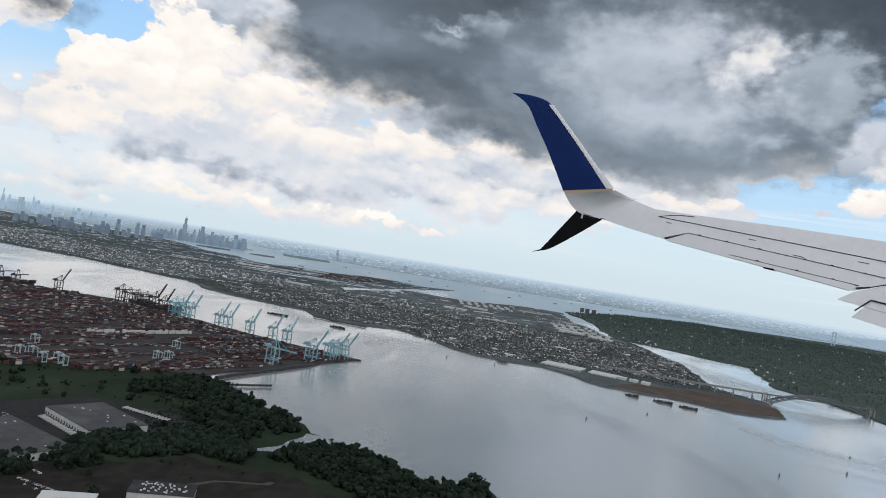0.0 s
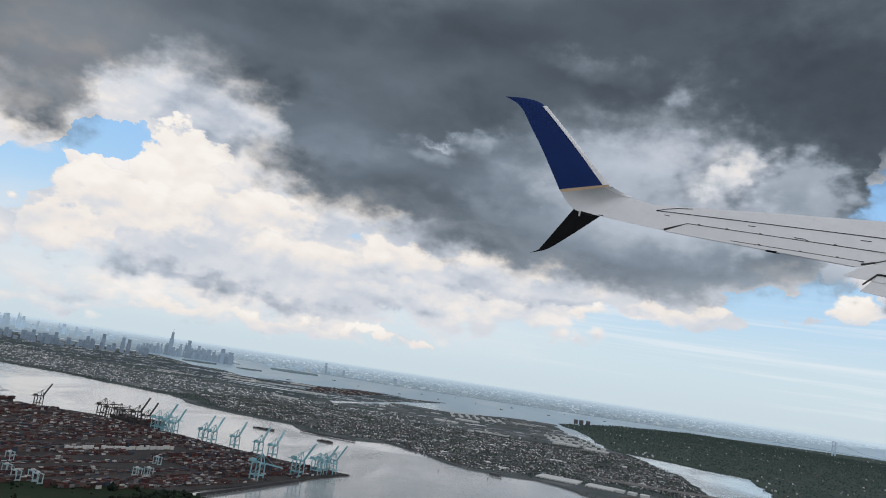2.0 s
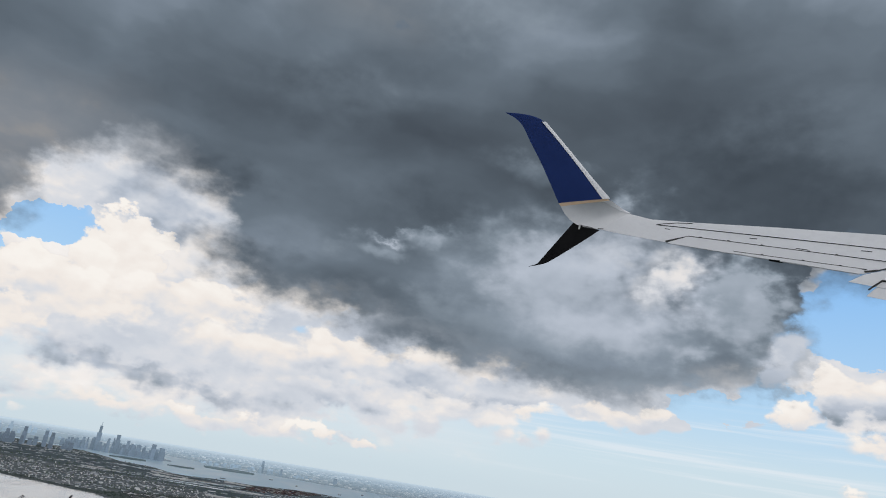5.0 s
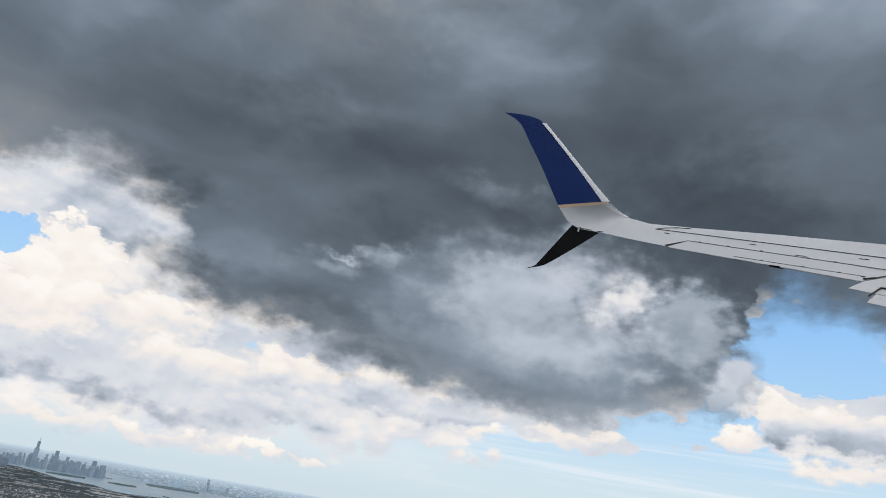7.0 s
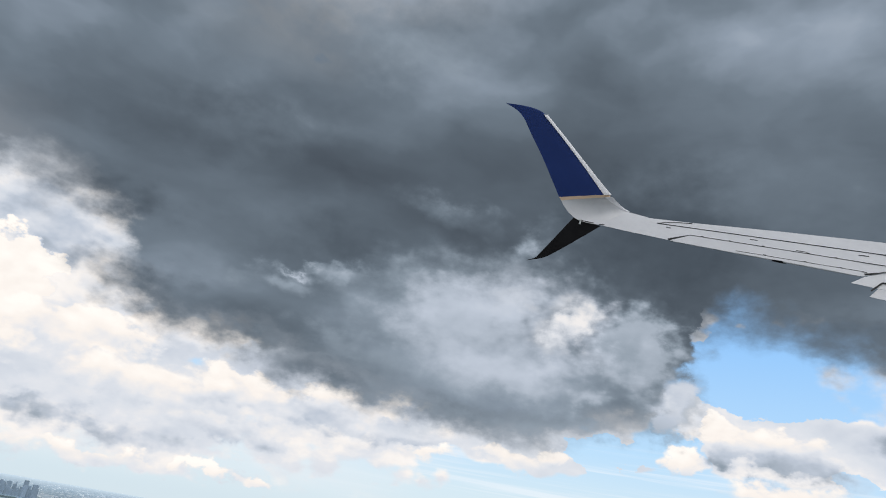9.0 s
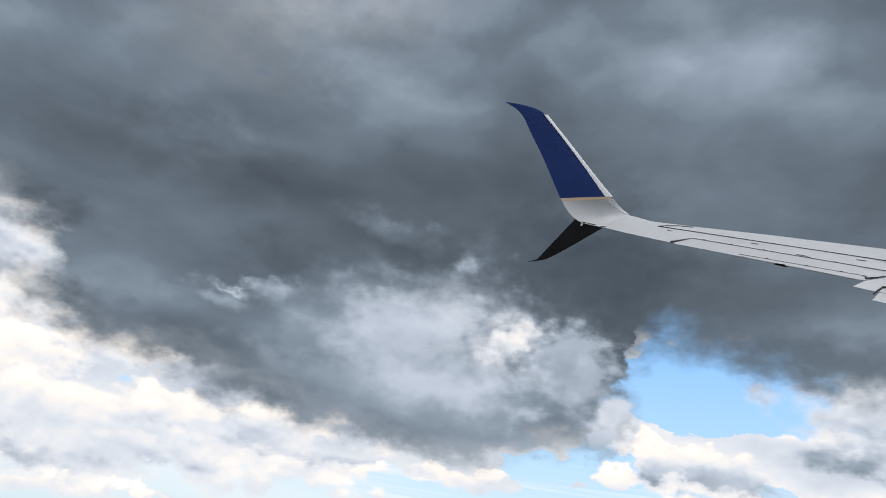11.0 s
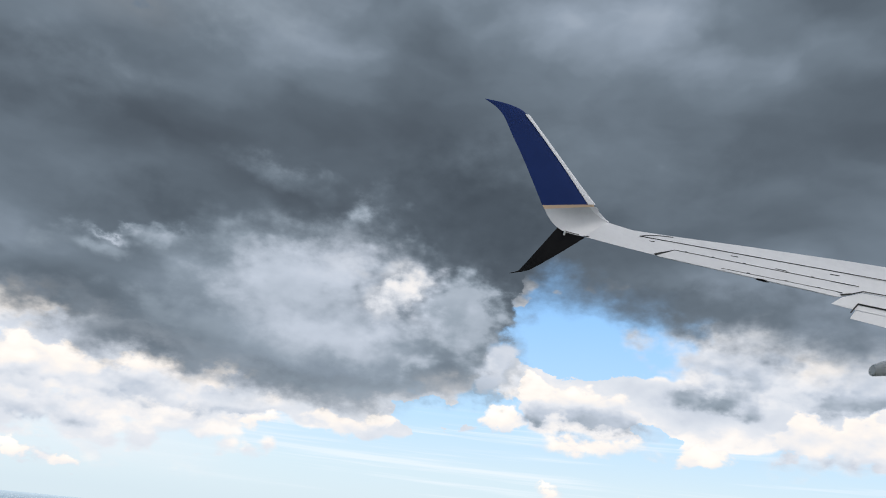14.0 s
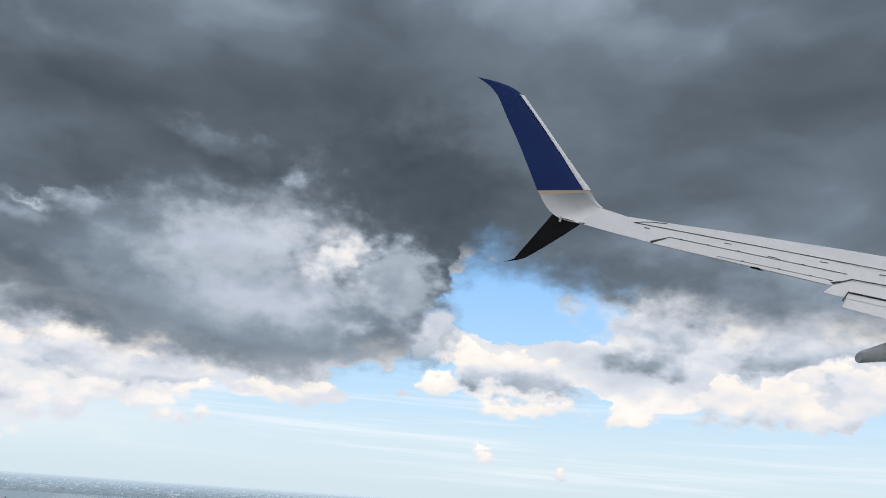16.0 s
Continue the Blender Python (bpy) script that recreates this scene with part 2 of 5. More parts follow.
    edges = [(-60, 15), (-33, 13.8), (-29.5, 14), (-27, 17), (-24, 19.6), (-18, 20), (-15, 17.6), (-12.8, 14.4), (-10.4, 12.4), (-7, 11.4), (0, 10.4), (5, 9.8), (10, 8.5), (17, 8.4), (23, 9.0), (27.5, 10.2), (29.3, 13), (30.2, 18), (33, 18.4), (38, 17.2), (45, 15.6), (52, 13.6), (58, 13.2), (80, 13.2)]
    edge = k.m("MULTIPLY", k.ramp(pos, [((a + 60) / 140, e / 30) for a, e in edges]), 30.0)
    rise = k.m("SUBTRACT", sv.outputs[1], edge)
    gaps = total(k, [(0.25, k.blob(v1, -30, 18.5, 7, 4, 10, 0.9)), (0.2, k.blob(v1, -1, 42, 11, 5, 20, 0.9))])
    thin = total(k, [(0.17, k.blob(v2, 16, 16, 10, 4.6, 8, 0.95)), (0.06, k.blob(v2, -2, 15.5, 9, 2.0, -14, 0.95)), (0.14, k.blob(v2, 21, 12.5, 8, 2.6, 0, 0.8)), (0.14, k.blob(v2, -14, 13, 12, 2.4, -16, 0.9)), (0.10, k.blob(v2, 0, 9.5, 16, 1.8, -6, 0.9)), (0.12, k.blob(v1, 4, 40, 16, 7, 10, 0.9)),
                     (-0.08, k.blob(v1, 25, 25, 10, 7, 0, 0.8)), (0.16, k.blob(v1, -12, 19, 7, 5, 0, 0.8)), (0.05, k.blob(v1, 10, 14, 11, 3, 0, 0.8)), (-0.06, k.blob(v1, 0, 25, 14, 6, 0, 0.8)), (0.10, k.blob(v2, 46, 15.5, 14, 1.8, -3, 0.9))])
    cover = k.m("SUBTRACT", k.step(rise, -1.2, 2.8), gaps, clamp=True)

    def fold(p):
        return k.noise(k.v("MULTIPLY", p, (0.040, 0.080, 0)), 1.0, 5, 0.42)
    soft = k.v("ADD", flat, k.v("MULTIPLY", k.v("SUBTRACT", big, (0.5, 0.5, 0.5)), (9.0, 4.0, 0)))
    folds = fold(soft)
    relief = k.m("SUBTRACT", folds, fold(k.v("ADD", soft, (1.2, -2.2, 0))))
    paler = k.m("ADD", k.m("MULTIPLY", k.step(az, 20, 55), 0.03), k.m("MULTIPLY", k.step(el, 24, 42), 0.08))
    tone = k.m("ADD", k.m("ADD", k.m("MULTIPLY", relief, 0.5), thin), k.m("ADD", k.m("MULTIPLY_ADD", folds, 0.8, 0.105), k.m("ADD", paler, k.m("MULTIPLY", k.step(rise, 5, 0), 0.03))))
    deck_colour = k.ramp(tone, [(0.30, (0.061, 0.0745, 0.089)), (0.48, (0.096, 0.1185, 0.139)), (0.62, (0.148, 0.181, 0.210)), (0.76, (0.256, 0.301, 0.348)), (0.95, (0.495, 0.54, 0.588))])
    sky = k.mix(cover, sky, deck_colour)
    ROLLS = [(-31.2, 14.3, 3.1, 1.5, 0, 0.30, 0.10, 1.6), (-11.6, 14.2, 5.8, 1.9, -6, 0.23, -0.03, 1.2), (-5.0, 12.4, 6.5, 1.5, -6, 0.26, -0.04, 1.6), (-17.0, 21.0, 6.2, 2.3, 0, 0.18, 0.04, 2.2),
             (2.6, 11.0, 7.0, 1.5, -3, 0.27, -0.05, 1.5), (13.5, 9.9, 7.6, 1.5, 1, 0.25, -0.06, 1.4), (21.0, 10.6, 5.0, 1.5, 3, 0.27, -0.05, 1.4), (3.0, 20.0, 10.0, 3.4, 0, 0.15, 0.0, 3.0),
             (11.8, 17.6, 10.5, 5.4, 10, 0.58, 0.05, 2.8), (15.0, 14.0, 11.0, 3.4, 4, 0.58, 0.06, 2.0), (3.5, 13.0, 9.0, 1.8, -4, 0.40, 0.05, 2.0)]
    BREAKS = [(25.6, 16.6, 5.0, 4.2, 0, 0.50, 0.05, 1.2), (15.8, 18.2, 5.4, 3.8, 30, 0.62, 0.04, 2.2), (20.6, 17.8, 2.3, 3.8, -22, 0.81, 0.04, 1.4), (16.8, 23.0, 1.6, 2.8, -35, 0.50, 0.0, 1.6), (21.4, 14.6, 2.6, 1.4, 0, 0.58, 0.06, 1.2),
              (27.4, 14.6, 2.8, 3.6, 0, 0.55, 0.06, 1.5), (28.8, 12.2, 2.0, 2.2, 0, 0.64, 0.06, 1.0), (22.6, 12.4, 5.8, 2.0, 2, 0.58, 0.08, 1.4), (19.4, 10.2, 8.0, 1.2, 3, 0.41, -0.05, 1.4), (28.0, 11.0, 1.6, 1.2, 0, 0.58, 0.10, 0.5)]
    BELLIES = [(27.5, 25.0, 12.0, 6.0, -4, 0.05, -0.02, 3.2), (45.0, 17.4, 12.9, 2.4, -9, 0.23, -0.06, 1.5), (-3.6, 17.6, 5.2, 1.4, 4, 0.48, 0.10, 1.6), (-2.6, 19.0, 2.6, 0.5, 0, 0.72, 0.05, 0.8), (1.8, 18.4, 2.0, 0.9, 4, 0.46, 0.08, 1.4),
               (43.1, 26.6, 10.8, 2.8, -6, 0.27, 0.05, 3.5), (9.3, 25.4, 5.7, 1.3, -5, 0.34, 0.06, 2.5), (4.2, 36.5, 10.0, 4.0, 8, 0.40, 0.0, 4.0), (-9.0, 28.0, 8.0, 3.0, 10, 0.30, 0.05, 3.5)]
    sky = clouds(sky, 0.25, 0.5, k.m("MULTIPLY_ADD", relief, 0.50, k.m("MULTIPLY", crisp, 0.05)), 1.7, ROLLS, BELLIES, BREAKS)

    # behind and above the camera the cover is brighter and broken; below the horizon dull ground
    side = k.step(k.m("ABSOLUTE", az), 75, 105)
    over = k.step(el, 52, 72)
    rest = k.ramp(k.noise(k.v("MULTIPLY", way, (1, 1, 1)), 2.2, 5, 0.55), [(0.35, (0.30, 0.34, 0.39)), (0.6, (0.72, 0.72, 0.72))])
    sky = k.mix(k.m("MAXIMUM", side, over), sky, rest)
    sky = k.mix(k.step(el, -1.0, -3.0), sky, (0.10, 0.11, 0.12))
    back = k.add("ShaderNodeBackground")
    k.put(back.inputs[0], k.v("MULTIPLY", sky, (0.975, 1.0, 1.06)))
    k.put(k.add("ShaderNodeOutputWorld").inputs[0], back.outputs[0])
    world.cycles.sampling_method, world.cycles.sample_map_resolution = "MANUAL", 512


make_sky()

# ---- materials ----


def material(name, stops, scale=1.0, detail=6.0, rough=0.8, metal=0.0, bump=0.0, bump_scale=None, vary=0.0, island=False, spec=0.5, second=None, hazed=False):
    """Colour from noise at two scales; vary: how far single pieces differ in lightness; island: pieces of one mesh."""
    mat = bpy.data.materials.new(name)
    mat.use_nodes = True
    k = Nodes(mat.node_tree)
    shader = mat.node_tree.nodes["Principled BSDF"]
    place = k.add("ShaderNodeTexCoord").outputs["Object"]
    n = k.noise(place, scale, detail, 0.6)
    colour = k.ramp(n, stops)
    if second:
        colour = k.mix(k.m("MULTIPLY", k.step(k.noise(place, second[0], 4, 0.6), 0.45, 0.65), second[2]), colour, second[1])
    if vary:
        pick = k.add("ShaderNodeNewGeometry").outputs["Random Per Island"] if island else k.add("ShaderNodeObjectInfo").outputs["Random"]
        colour = k.mix(1.0, colour, k.ramp(pick, [(0, 1 - vary), (1, 1 + vary)]), "MULTIPLY")
    k.put(shader.inputs["Base Color"], colour)
    shader.inputs["Roughness"].default_value = rough
    shader.inputs["Metallic"].default_value = metal
    shader.inputs["Specular IOR Level"].default_value = spec
    # far things only: haze painted on as emission
    if hazed:
        painted_haze(k, shader)
    if bump:
        b = k.add("ShaderNodeBump")
        b.inputs["Strength"].default_value = bump
        k.put(b.inputs["Height"], k.noise(place, bump_scale or scale * 4, 5, 0.6))
        k.put(shader.inputs["Normal"], b.outputs[0])
    return mat


def painted_haze(k, shader):
    """Haze of the air painted on the far backdrop as emission, stronger with distance."""
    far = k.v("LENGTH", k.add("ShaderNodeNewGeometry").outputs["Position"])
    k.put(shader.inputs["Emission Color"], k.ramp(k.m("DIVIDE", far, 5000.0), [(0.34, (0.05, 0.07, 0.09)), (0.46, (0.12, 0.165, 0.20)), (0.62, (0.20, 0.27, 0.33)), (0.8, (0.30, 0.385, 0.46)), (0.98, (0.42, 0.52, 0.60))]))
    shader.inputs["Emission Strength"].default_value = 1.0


def palette(name, stops, rough=0.6, grain=2.0, hazed=False):
    """Pieces of one mesh, each with a colour picked from the stops."""
    mat = bpy.data.materials.new(name)
    mat.use_nodes = True
    k = Nodes(mat.node_tree)
    shader = mat.node_tree.nodes["Principled BSDF"]
    pick = k.add("ShaderNodeNewGeometry").outputs["Random Per Island"]
    colour = k.ramp(pick, stops, "CONSTANT")
    stain = k.noise(k.add("ShaderNodeTexCoord").outputs["Object"], grain, 4, 0.6)
    k.put(shader.inputs["Base Color"], k.mix(1.0, colour, k.ramp(stain, [(0.3, 0.75), (0.7, 1.15)]), "MULTIPLY"))
    shader.inputs["Roughness"].default_value = rough
    shader.inputs["Specular IOR Level"].default_value = 0.2
    # haze over far pieces, put in as emission
    if hazed:
        painted_haze(k, shader)
    return mat


WING = material("painted_wing", [(0.3, (0.68, 0.685, 0.70)), (0.7, (0.76, 0.765, 0.78))], 0.8, rough=0.42, second=(6.0, (0.6, 0.6, 0.62), 0.25))
AILERON = material("painted_aileron", [(0.3, (0.66, 0.665, 0.68)), (0.7, (0.73, 0.73, 0.745))], 1.1, rough=0.45)
BLUE = material("blue_paint", [(0.3, (0.010, 0.032, 0.15)), (0.7, (0.014, 0.040, 0.18))], 1.5, rough=0.4, spec=0.18)
GOLD = material("gold_paint", [(0.3, (0.74, 0.53, 0.35)), (0.7, (0.80, 0.59, 0.41))], 2.0, rough=0.4)
BARE = material("polished_edge", [(0.3, (0.86, 0.86, 0.88)), (0.7, (0.92, 0.92, 0.94))], 2.0, rough=0.35)
# near-black: shade on the lower strake put into its colour
DARK = material("dark_shade_paint", [(0.3, (0.009, 0.009, 0.010)), (0.7, (0.013, 0.013, 0.014))], 2.0, rough=0.7, spec=0.12)
SEAM = material("seam_dark", [(0.3, (0.02, 0.02, 0.02)), (0.7, (0.035, 0.035, 0.035))], 3.0, rough=0.8)
GLASS_LAMP = material("lamp_glass", [(0.3, (0.75, 0.75, 0.72)), (0.7, (0.85, 0.85, 0.82))], 3.0, rough=0.15)


def make_water():
    mat = bpy.data.materials.new("bay_water")
    mat.use_nodes = True
    k = Nodes(mat.node_tree)
    s = mat.node_tree.nodes["Principled BSDF"]
    p = k.add("ShaderNodeTexCoord").outputs["Object"]
    wide = k.noise(k.v("MULTIPLY", p, (0.010, 0.004, 0)), 1.0, 6, 0.6, 1.2)
    # colour by distance stands in for reflected sky: silty grey near, rougher blue beyond
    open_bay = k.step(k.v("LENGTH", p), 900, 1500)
    # lightened towards the camera in place of a brighter reflection
    silt_gleam = k.mix(k.m("MULTIPLY", k.step(k.v("LENGTH", p), 850, 350), 0.12), k.ramp(wide, [(0.32, (0.43, 0.455, 0.47)), (0.5, (0.54, 0.56, 0.565)), (0.68, (0.64, 0.65, 0.64))]), (0.86, 0.87, 0.86))
    k.put(s.inputs["Base Color"], k.mix(open_bay, silt_gleam, (0.66, 0.83, 0.93)))
    k.put(s.inputs["Roughness"], k.m("ADD", k.ramp(wide, [(0.36, 0.08), (0.64, 0.30)]), k.m("MULTIPLY", open_bay, 0.20)))
    k.put(s.inputs["Metallic"], k.m("MULTIPLY_ADD", open_bay, 0.05, 0.65))
    s.inputs["IOR"].default_value = 1.5
    b = k.add("ShaderNodeBump")
    b.inputs["Strength"].default_value, b.inputs["Distance"].default_value = 0.10, 0.3
    k.put(b.inputs["Height"], k.m("ADD", k.noise(k.v("MULTIPLY", p, (0.5, 0.9, 0)), 1.0, 6, 0.65), k.m("MULTIPLY", k.noise(k.v("MULTIPLY", p, (0.03, 0.06, 0)), 1.0, 4, 0.6, 1.0), 2.0)))
    k.put(s.inputs["Normal"], b.outputs[0])
    return mat


WATER = make_water()
YARD = material("yard_asphalt", [(0.35, (0.042, 0.040, 0.040)), (0.65, (0.070, 0.066, 0.065))], 0.05, second=(0.4, (0.09, 0.085, 0.083), 0.4), rough=0.9, spec=0.12)
# cloud shade over the near marsh is put into this dark green
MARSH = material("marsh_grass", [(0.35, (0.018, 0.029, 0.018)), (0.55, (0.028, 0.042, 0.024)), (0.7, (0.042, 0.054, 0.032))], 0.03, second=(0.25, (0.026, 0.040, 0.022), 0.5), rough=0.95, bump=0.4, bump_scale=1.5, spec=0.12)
# lightened and blued: haze over the peninsula put into the base colour
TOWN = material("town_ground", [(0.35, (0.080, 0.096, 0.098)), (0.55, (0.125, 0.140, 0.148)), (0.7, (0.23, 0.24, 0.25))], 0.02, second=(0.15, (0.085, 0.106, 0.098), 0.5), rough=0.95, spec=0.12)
# town ground made paler and bluer, with haze painted into colour and emission
FAR_TOWN = material("hazed_town_ground", [(0.35, (0.12, 0.15, 0.17)), (0.55, (0.17, 0.20, 0.22)), (0.7, (0.24, 0.27, 0.29))], 0.01, second=(0.08, (0.28, 0.30, 0.32), 0.4), rough=0.95, hazed=True)
SAND = material("bare_earth", [(0.35, (0.095, 0.073, 0.060)), (0.65, (0.14, 0.108, 0.088))], 0.06, second=(0.3, (0.07, 0.065, 0.05), 0.5), rough=0.95, spec=0.12)

# ---- meshes ----


def link(name, bm, mat, smooth=False):
    me = bpy.data.meshes.new(name)
    bmesh.ops.recalc_face_normals(bm, faces=bm.faces)
    bm.to_mesh(me)
    bm.free()
    me.materials.append(mat)
    if smooth:
        me.polygons.foreach_set("use_smooth", [True] * len(me.polygons))
        me.set_sharp_from_angle(angle=radians(38))
        me.update()
    return new(name, me)


def part(name, bm, mat, parent, label="", smooth=False):
    ob = link(name, bm, mat, smooth)
    ob.parent = parent
    return tagged(ob, label)


def loft(rings, closed=True):
    """A skin over rings of equally many points, capped at both ends."""
    bm = bmesh.new()
    rows = [[bm.verts.new(p) for p in ring] for ring in rings]
    n = len(rows[0])
    for a, b in zip(rows, rows[1:]):
        for i in range(n):
            bm.faces.new((a[i], a[(i + 1) % n], b[(i + 1) % n], b[i]))
    bm.faces.new(rows[0])
    bm.faces.new(rows[-1])
    return bm


def box(bm, x, y, z, sx, sy, sz, turn=0.0):
    """A box on z, centred on x, y."""
    c, s = math.cos(radians(turn)), math.sin(radians(turn))
    v = []
    for k in (0, 1):
        for i, j in ((-1, -1), (1, -1), (1, 1), (-1, 1)):
            a, b = i * sx / 2, j * sy / 2
            v.append(bm.verts.new((x + c * a - s * b, y + s * a + c * b, z + k * sz)))
    for f in ((3, 2, 1, 0), (4, 5, 6, 7), (0, 1, 5, 4), (1, 2, 6, 5), (2, 3, 7, 6), (3, 0, 4, 7)):
        bm.faces.new([v[i] for i in f])


def bar(bm, a, b, w):
    """A square bar from a to b."""
    a, b = Vector(a), Vector(b)
    d = (b - a).normalized()
    u = d.cross(Vector((0, 0, 1)) if abs(d.z) < 0.9 else Vector((1, 0, 0))).normalized() * w / 2
    t = d.cross(u).normalized() * w / 2
    ring = [[bm.verts.new(p + i * u + j * t) for i, j in ((-1, -1), (1, -1), (1, 1), (-1, 1))] for p in (a, b)]
    for i in range(4):
        bm.faces.new((ring[0][i], ring[0][(i + 1) % 4], ring[1][(i + 1) % 4], ring[1][i]))
    bm.faces.new(ring[0][::-1])
    bm.faces.new(ring[1])


# ---- the wing; along it u runs inboard, v ahead, w up ----
wing = tagged(new("airliner_wing"), "light grey airliner wing with a blue split winglet at its tip", "airplane wing")
wing.matrix_world = pose(5.91, 14.245, 76.233, 56.93, 11.89, -27.75)


def half_thick(x):
    return 5 * (0.2969 * math.sqrt(x) - 0.126 * x - 0.3516 * x * x + 0.2843 * x ** 3 - 0.1036 * x ** 4)


STEPS = [0, 0.02, 0.06, 0.14, 0.26, 0.42, 0.6, 0.8, 0.94, 1]


def section(te, le, up, thick=0.10, top=0.5):
    """An airfoil ring from the trailing to the leading edge; up: the side that shows."""
    te, le, up = Vector(te), Vector(le), Vector(up).normalized()
    c = (le - te).length
    ring = [le.lerp(te, x) + up * (half_thick(x) * thick * c * top) for x in STEPS[::-1]]
    ring += [le.lerp(te, x) - up * (half_thick(x) * thick * c * (2 - top) * 0.5 + 0.004) for x in STEPS[1:]]
    return ring


def lead(u):
    return 0.50 + 0.226 * u


def trail(u):
    return max(0.0, 0.072 * (u - 0.95))


def top_of(u, v):
    c = lead(u) - trail(u)
    x = min(max((lead(u) - v) / c, 0), 1)
    return half_thick(x) * 0.09 * c * 0.5


def smoothed(pairs, n=4):
    """More edge pairs on a smooth curve through the given ones."""
    rows = [(Vector(a), Vector(b)) for a, b in pairs]
    rows = [rows[0]] + rows + [rows[-1]]
    out = []
    for p0, p1, p2, p3 in zip(rows, rows[1:], rows[2:], rows[3:]):
        for i in range(n):
            t = i / n
            out.append(tuple(0.5 * (2 * p1[e] + (p2[e] - p0[e]) * t + (2 * p0[e] - 5 * p1[e] + 4 * p2[e] - p3[e]) * t * t + (3 * p1[e] - p0[e] - 3 * p2[e] + p3[e]) * t ** 3) for e in (0, 1)))
    return out + [rows[-1]]


UP = (0, 0, 1)
# the side of the winglet that shows
IN = (0.22, -0.64, 0.74)
STATIONS = [(9.5, 1.20, 9.8, 2.46), (7.2, 0.95, 7.5, 2.14), (5.62, 0.70, 5.9, 1.83), (5.12, 0.33, 5.42, 1.73), (4.5, 0.255, 4.8, 1.59), (3.88, 0.207, 4.18, 1.45), (3.234, 0.165, 3.53, 1.31), (1.456, 0.034, 1.75, 0.88), (0.6, 0.0, 0.95, 0.71), (0.0, 0.0, 0.43, 0.755)]
part("wing_panel", loft([section((u, te, 0), (ul, le, 0), UP, 0.09) for u, te, ul, le in STATIONS]), WING, wing, smooth=True)
CURVE = smoothed([((0.0, 0.0, 0), (0.43, 0.755, 0)), ((-0.40, -0.085, 0.045), (0.32, 0.71, 0.07)), ((-0.64, -0.065, 0.13), (0.22, 0.655, 0.175)), ((-0.811, 0.004, 0.245), (0.135, 0.60, 0.28)), ((-0.919, 0.08, 0.344), (0.051, 0.525, 0.42))])


def leaning(i, n):
    """The way that the skin faces along the bend, from the wing's top to the winglet's inner side."""
    return Vector(UP).lerp(Vector(IN), min(1, i / n * 1.15))


part("winglet_root", loft([section(a, b, leaning(i, len(CURVE) - 1), 0.085) for i, (a, b) in enumerate(CURVE)]), WING, wing, "white curved root of the winglet", smooth=True)
BLADE = [((-0.985, 0.114, 0.393), (0.015, 0.536, 0.461)), ((-1.301, 0.378, 0.717), (-0.279, 0.659, 0.656)), ((-1.635, 0.65, 1.053), (-0.627, 0.813, 0.894)), ((-1.955, 0.881, 1.349), (-1.074, 1.012, 1.20)), ((-2.19, 1.065, 1.579), (-1.473, 1.183, 1.468)),
         ((-2.311, 1.131, 1.673), (-1.792, 1.315, 1.678)), ((-2.448, 1.171, 1.749), (-2.003, 1.338, 1.761)), ((-2.618, 1.189, 1.815), (-2.322, 1.294, 1.819)), ((-2.715, 1.193, 1.848), (-2.710, 1.198, 1.851))]
part("winglet_stripe", loft([section(*CURVE[-1], IN, 0.086), section(*BLADE[0], IN, 0.086)]), GOLD, wing, "thin gold stripe", smooth=True)
part("winglet_blade", loft([section(a, b, IN, 0.075) for a, b in smoothed(BLADE)]), BLUE, wing, "dark blue winglet blade swept back at the tip", smooth=True)


def nose(te, le, up, wide):
    """The bright strip round a leading edge."""
    te, le = Vector(te), Vector(le)
    d = (te - le).normalized()
    up = Vector(up).normalized()
    return [le - d * 0.045, le + d * wide * 0.2 + up * 0.022, le + d * wide + up * 0.026, le + d * wide - up * 0.026, le + d * wide * 0.2 - up * 0.022]


EDGE = smoothed(BLADE[:6])
part("leading_edge", loft([nose(a, b, IN, 0.125 - 0.075 * i / len(EDGE)) for i, (a, b) in enumerate(EDGE)]), BARE, wing, "bare white leading edge strip", smooth=True)
part("leading_edge_root", loft([nose(a, b, leaning(i, len(CURVE) - 1), 0.02 + 0.105 * i / (len(CURVE) - 1)) for i, (a, b) in enumerate(CURVE)]), BARE, wing, "bare leading edge strip where the winglet bends up", smooth=True)
STRAKE = [((-0.57, -0.078, 0.085), (0.02, 0.0, -0.025)), ((-0.805, -0.511, -0.204), (-0.381, -0.425, -0.255)), ((-1.035, -0.92, -0.49), (-0.758, -0.793, -0.463)), ((-1.094, -1.001, -0.543), (-0.935, -0.94, -0.537)), ((-1.24, -1.096, -0.582), (-1.232, -1.098, -0.586))]
part("lower_strake", loft([section(a, b, IN, 0.06) for a, b in smoothed(STRAKE)]), DARK, wing, "lower strake of the winglet, dark with painted shade", smooth=True)


def plate(corners, lift, thick=0.02, cut=6):
    """A thin skin panel that follows the wing's top."""
    bm = bmesh.new()
    (a, b, c, d) = [Vector((*p, 0)) for p in corners]
    grid = []
    for i in range(cut + 1):
        row = []
        for j in range(cut + 1):
            p = a.lerp(b, i / cut).lerp(d.lerp(c, i / cut), j / cut)
            row.append(bm.verts.new((p.x, p.y, top_of(p.x, p.y) + lift)))
        grid.append(row)
    for i in range(cut):
        for j in range(cut):
            bm.faces.new((grid[i][j], grid[i + 1][j], grid[i + 1][j + 1], grid[i][j + 1]))
    got = bmesh.ops.extrude_face_region(bm, geom=bm.faces[:])
    for v in got["geom"]:
        if isinstance(v, bmesh.types.BMVert):
            v.co.z -= thick
    return bm


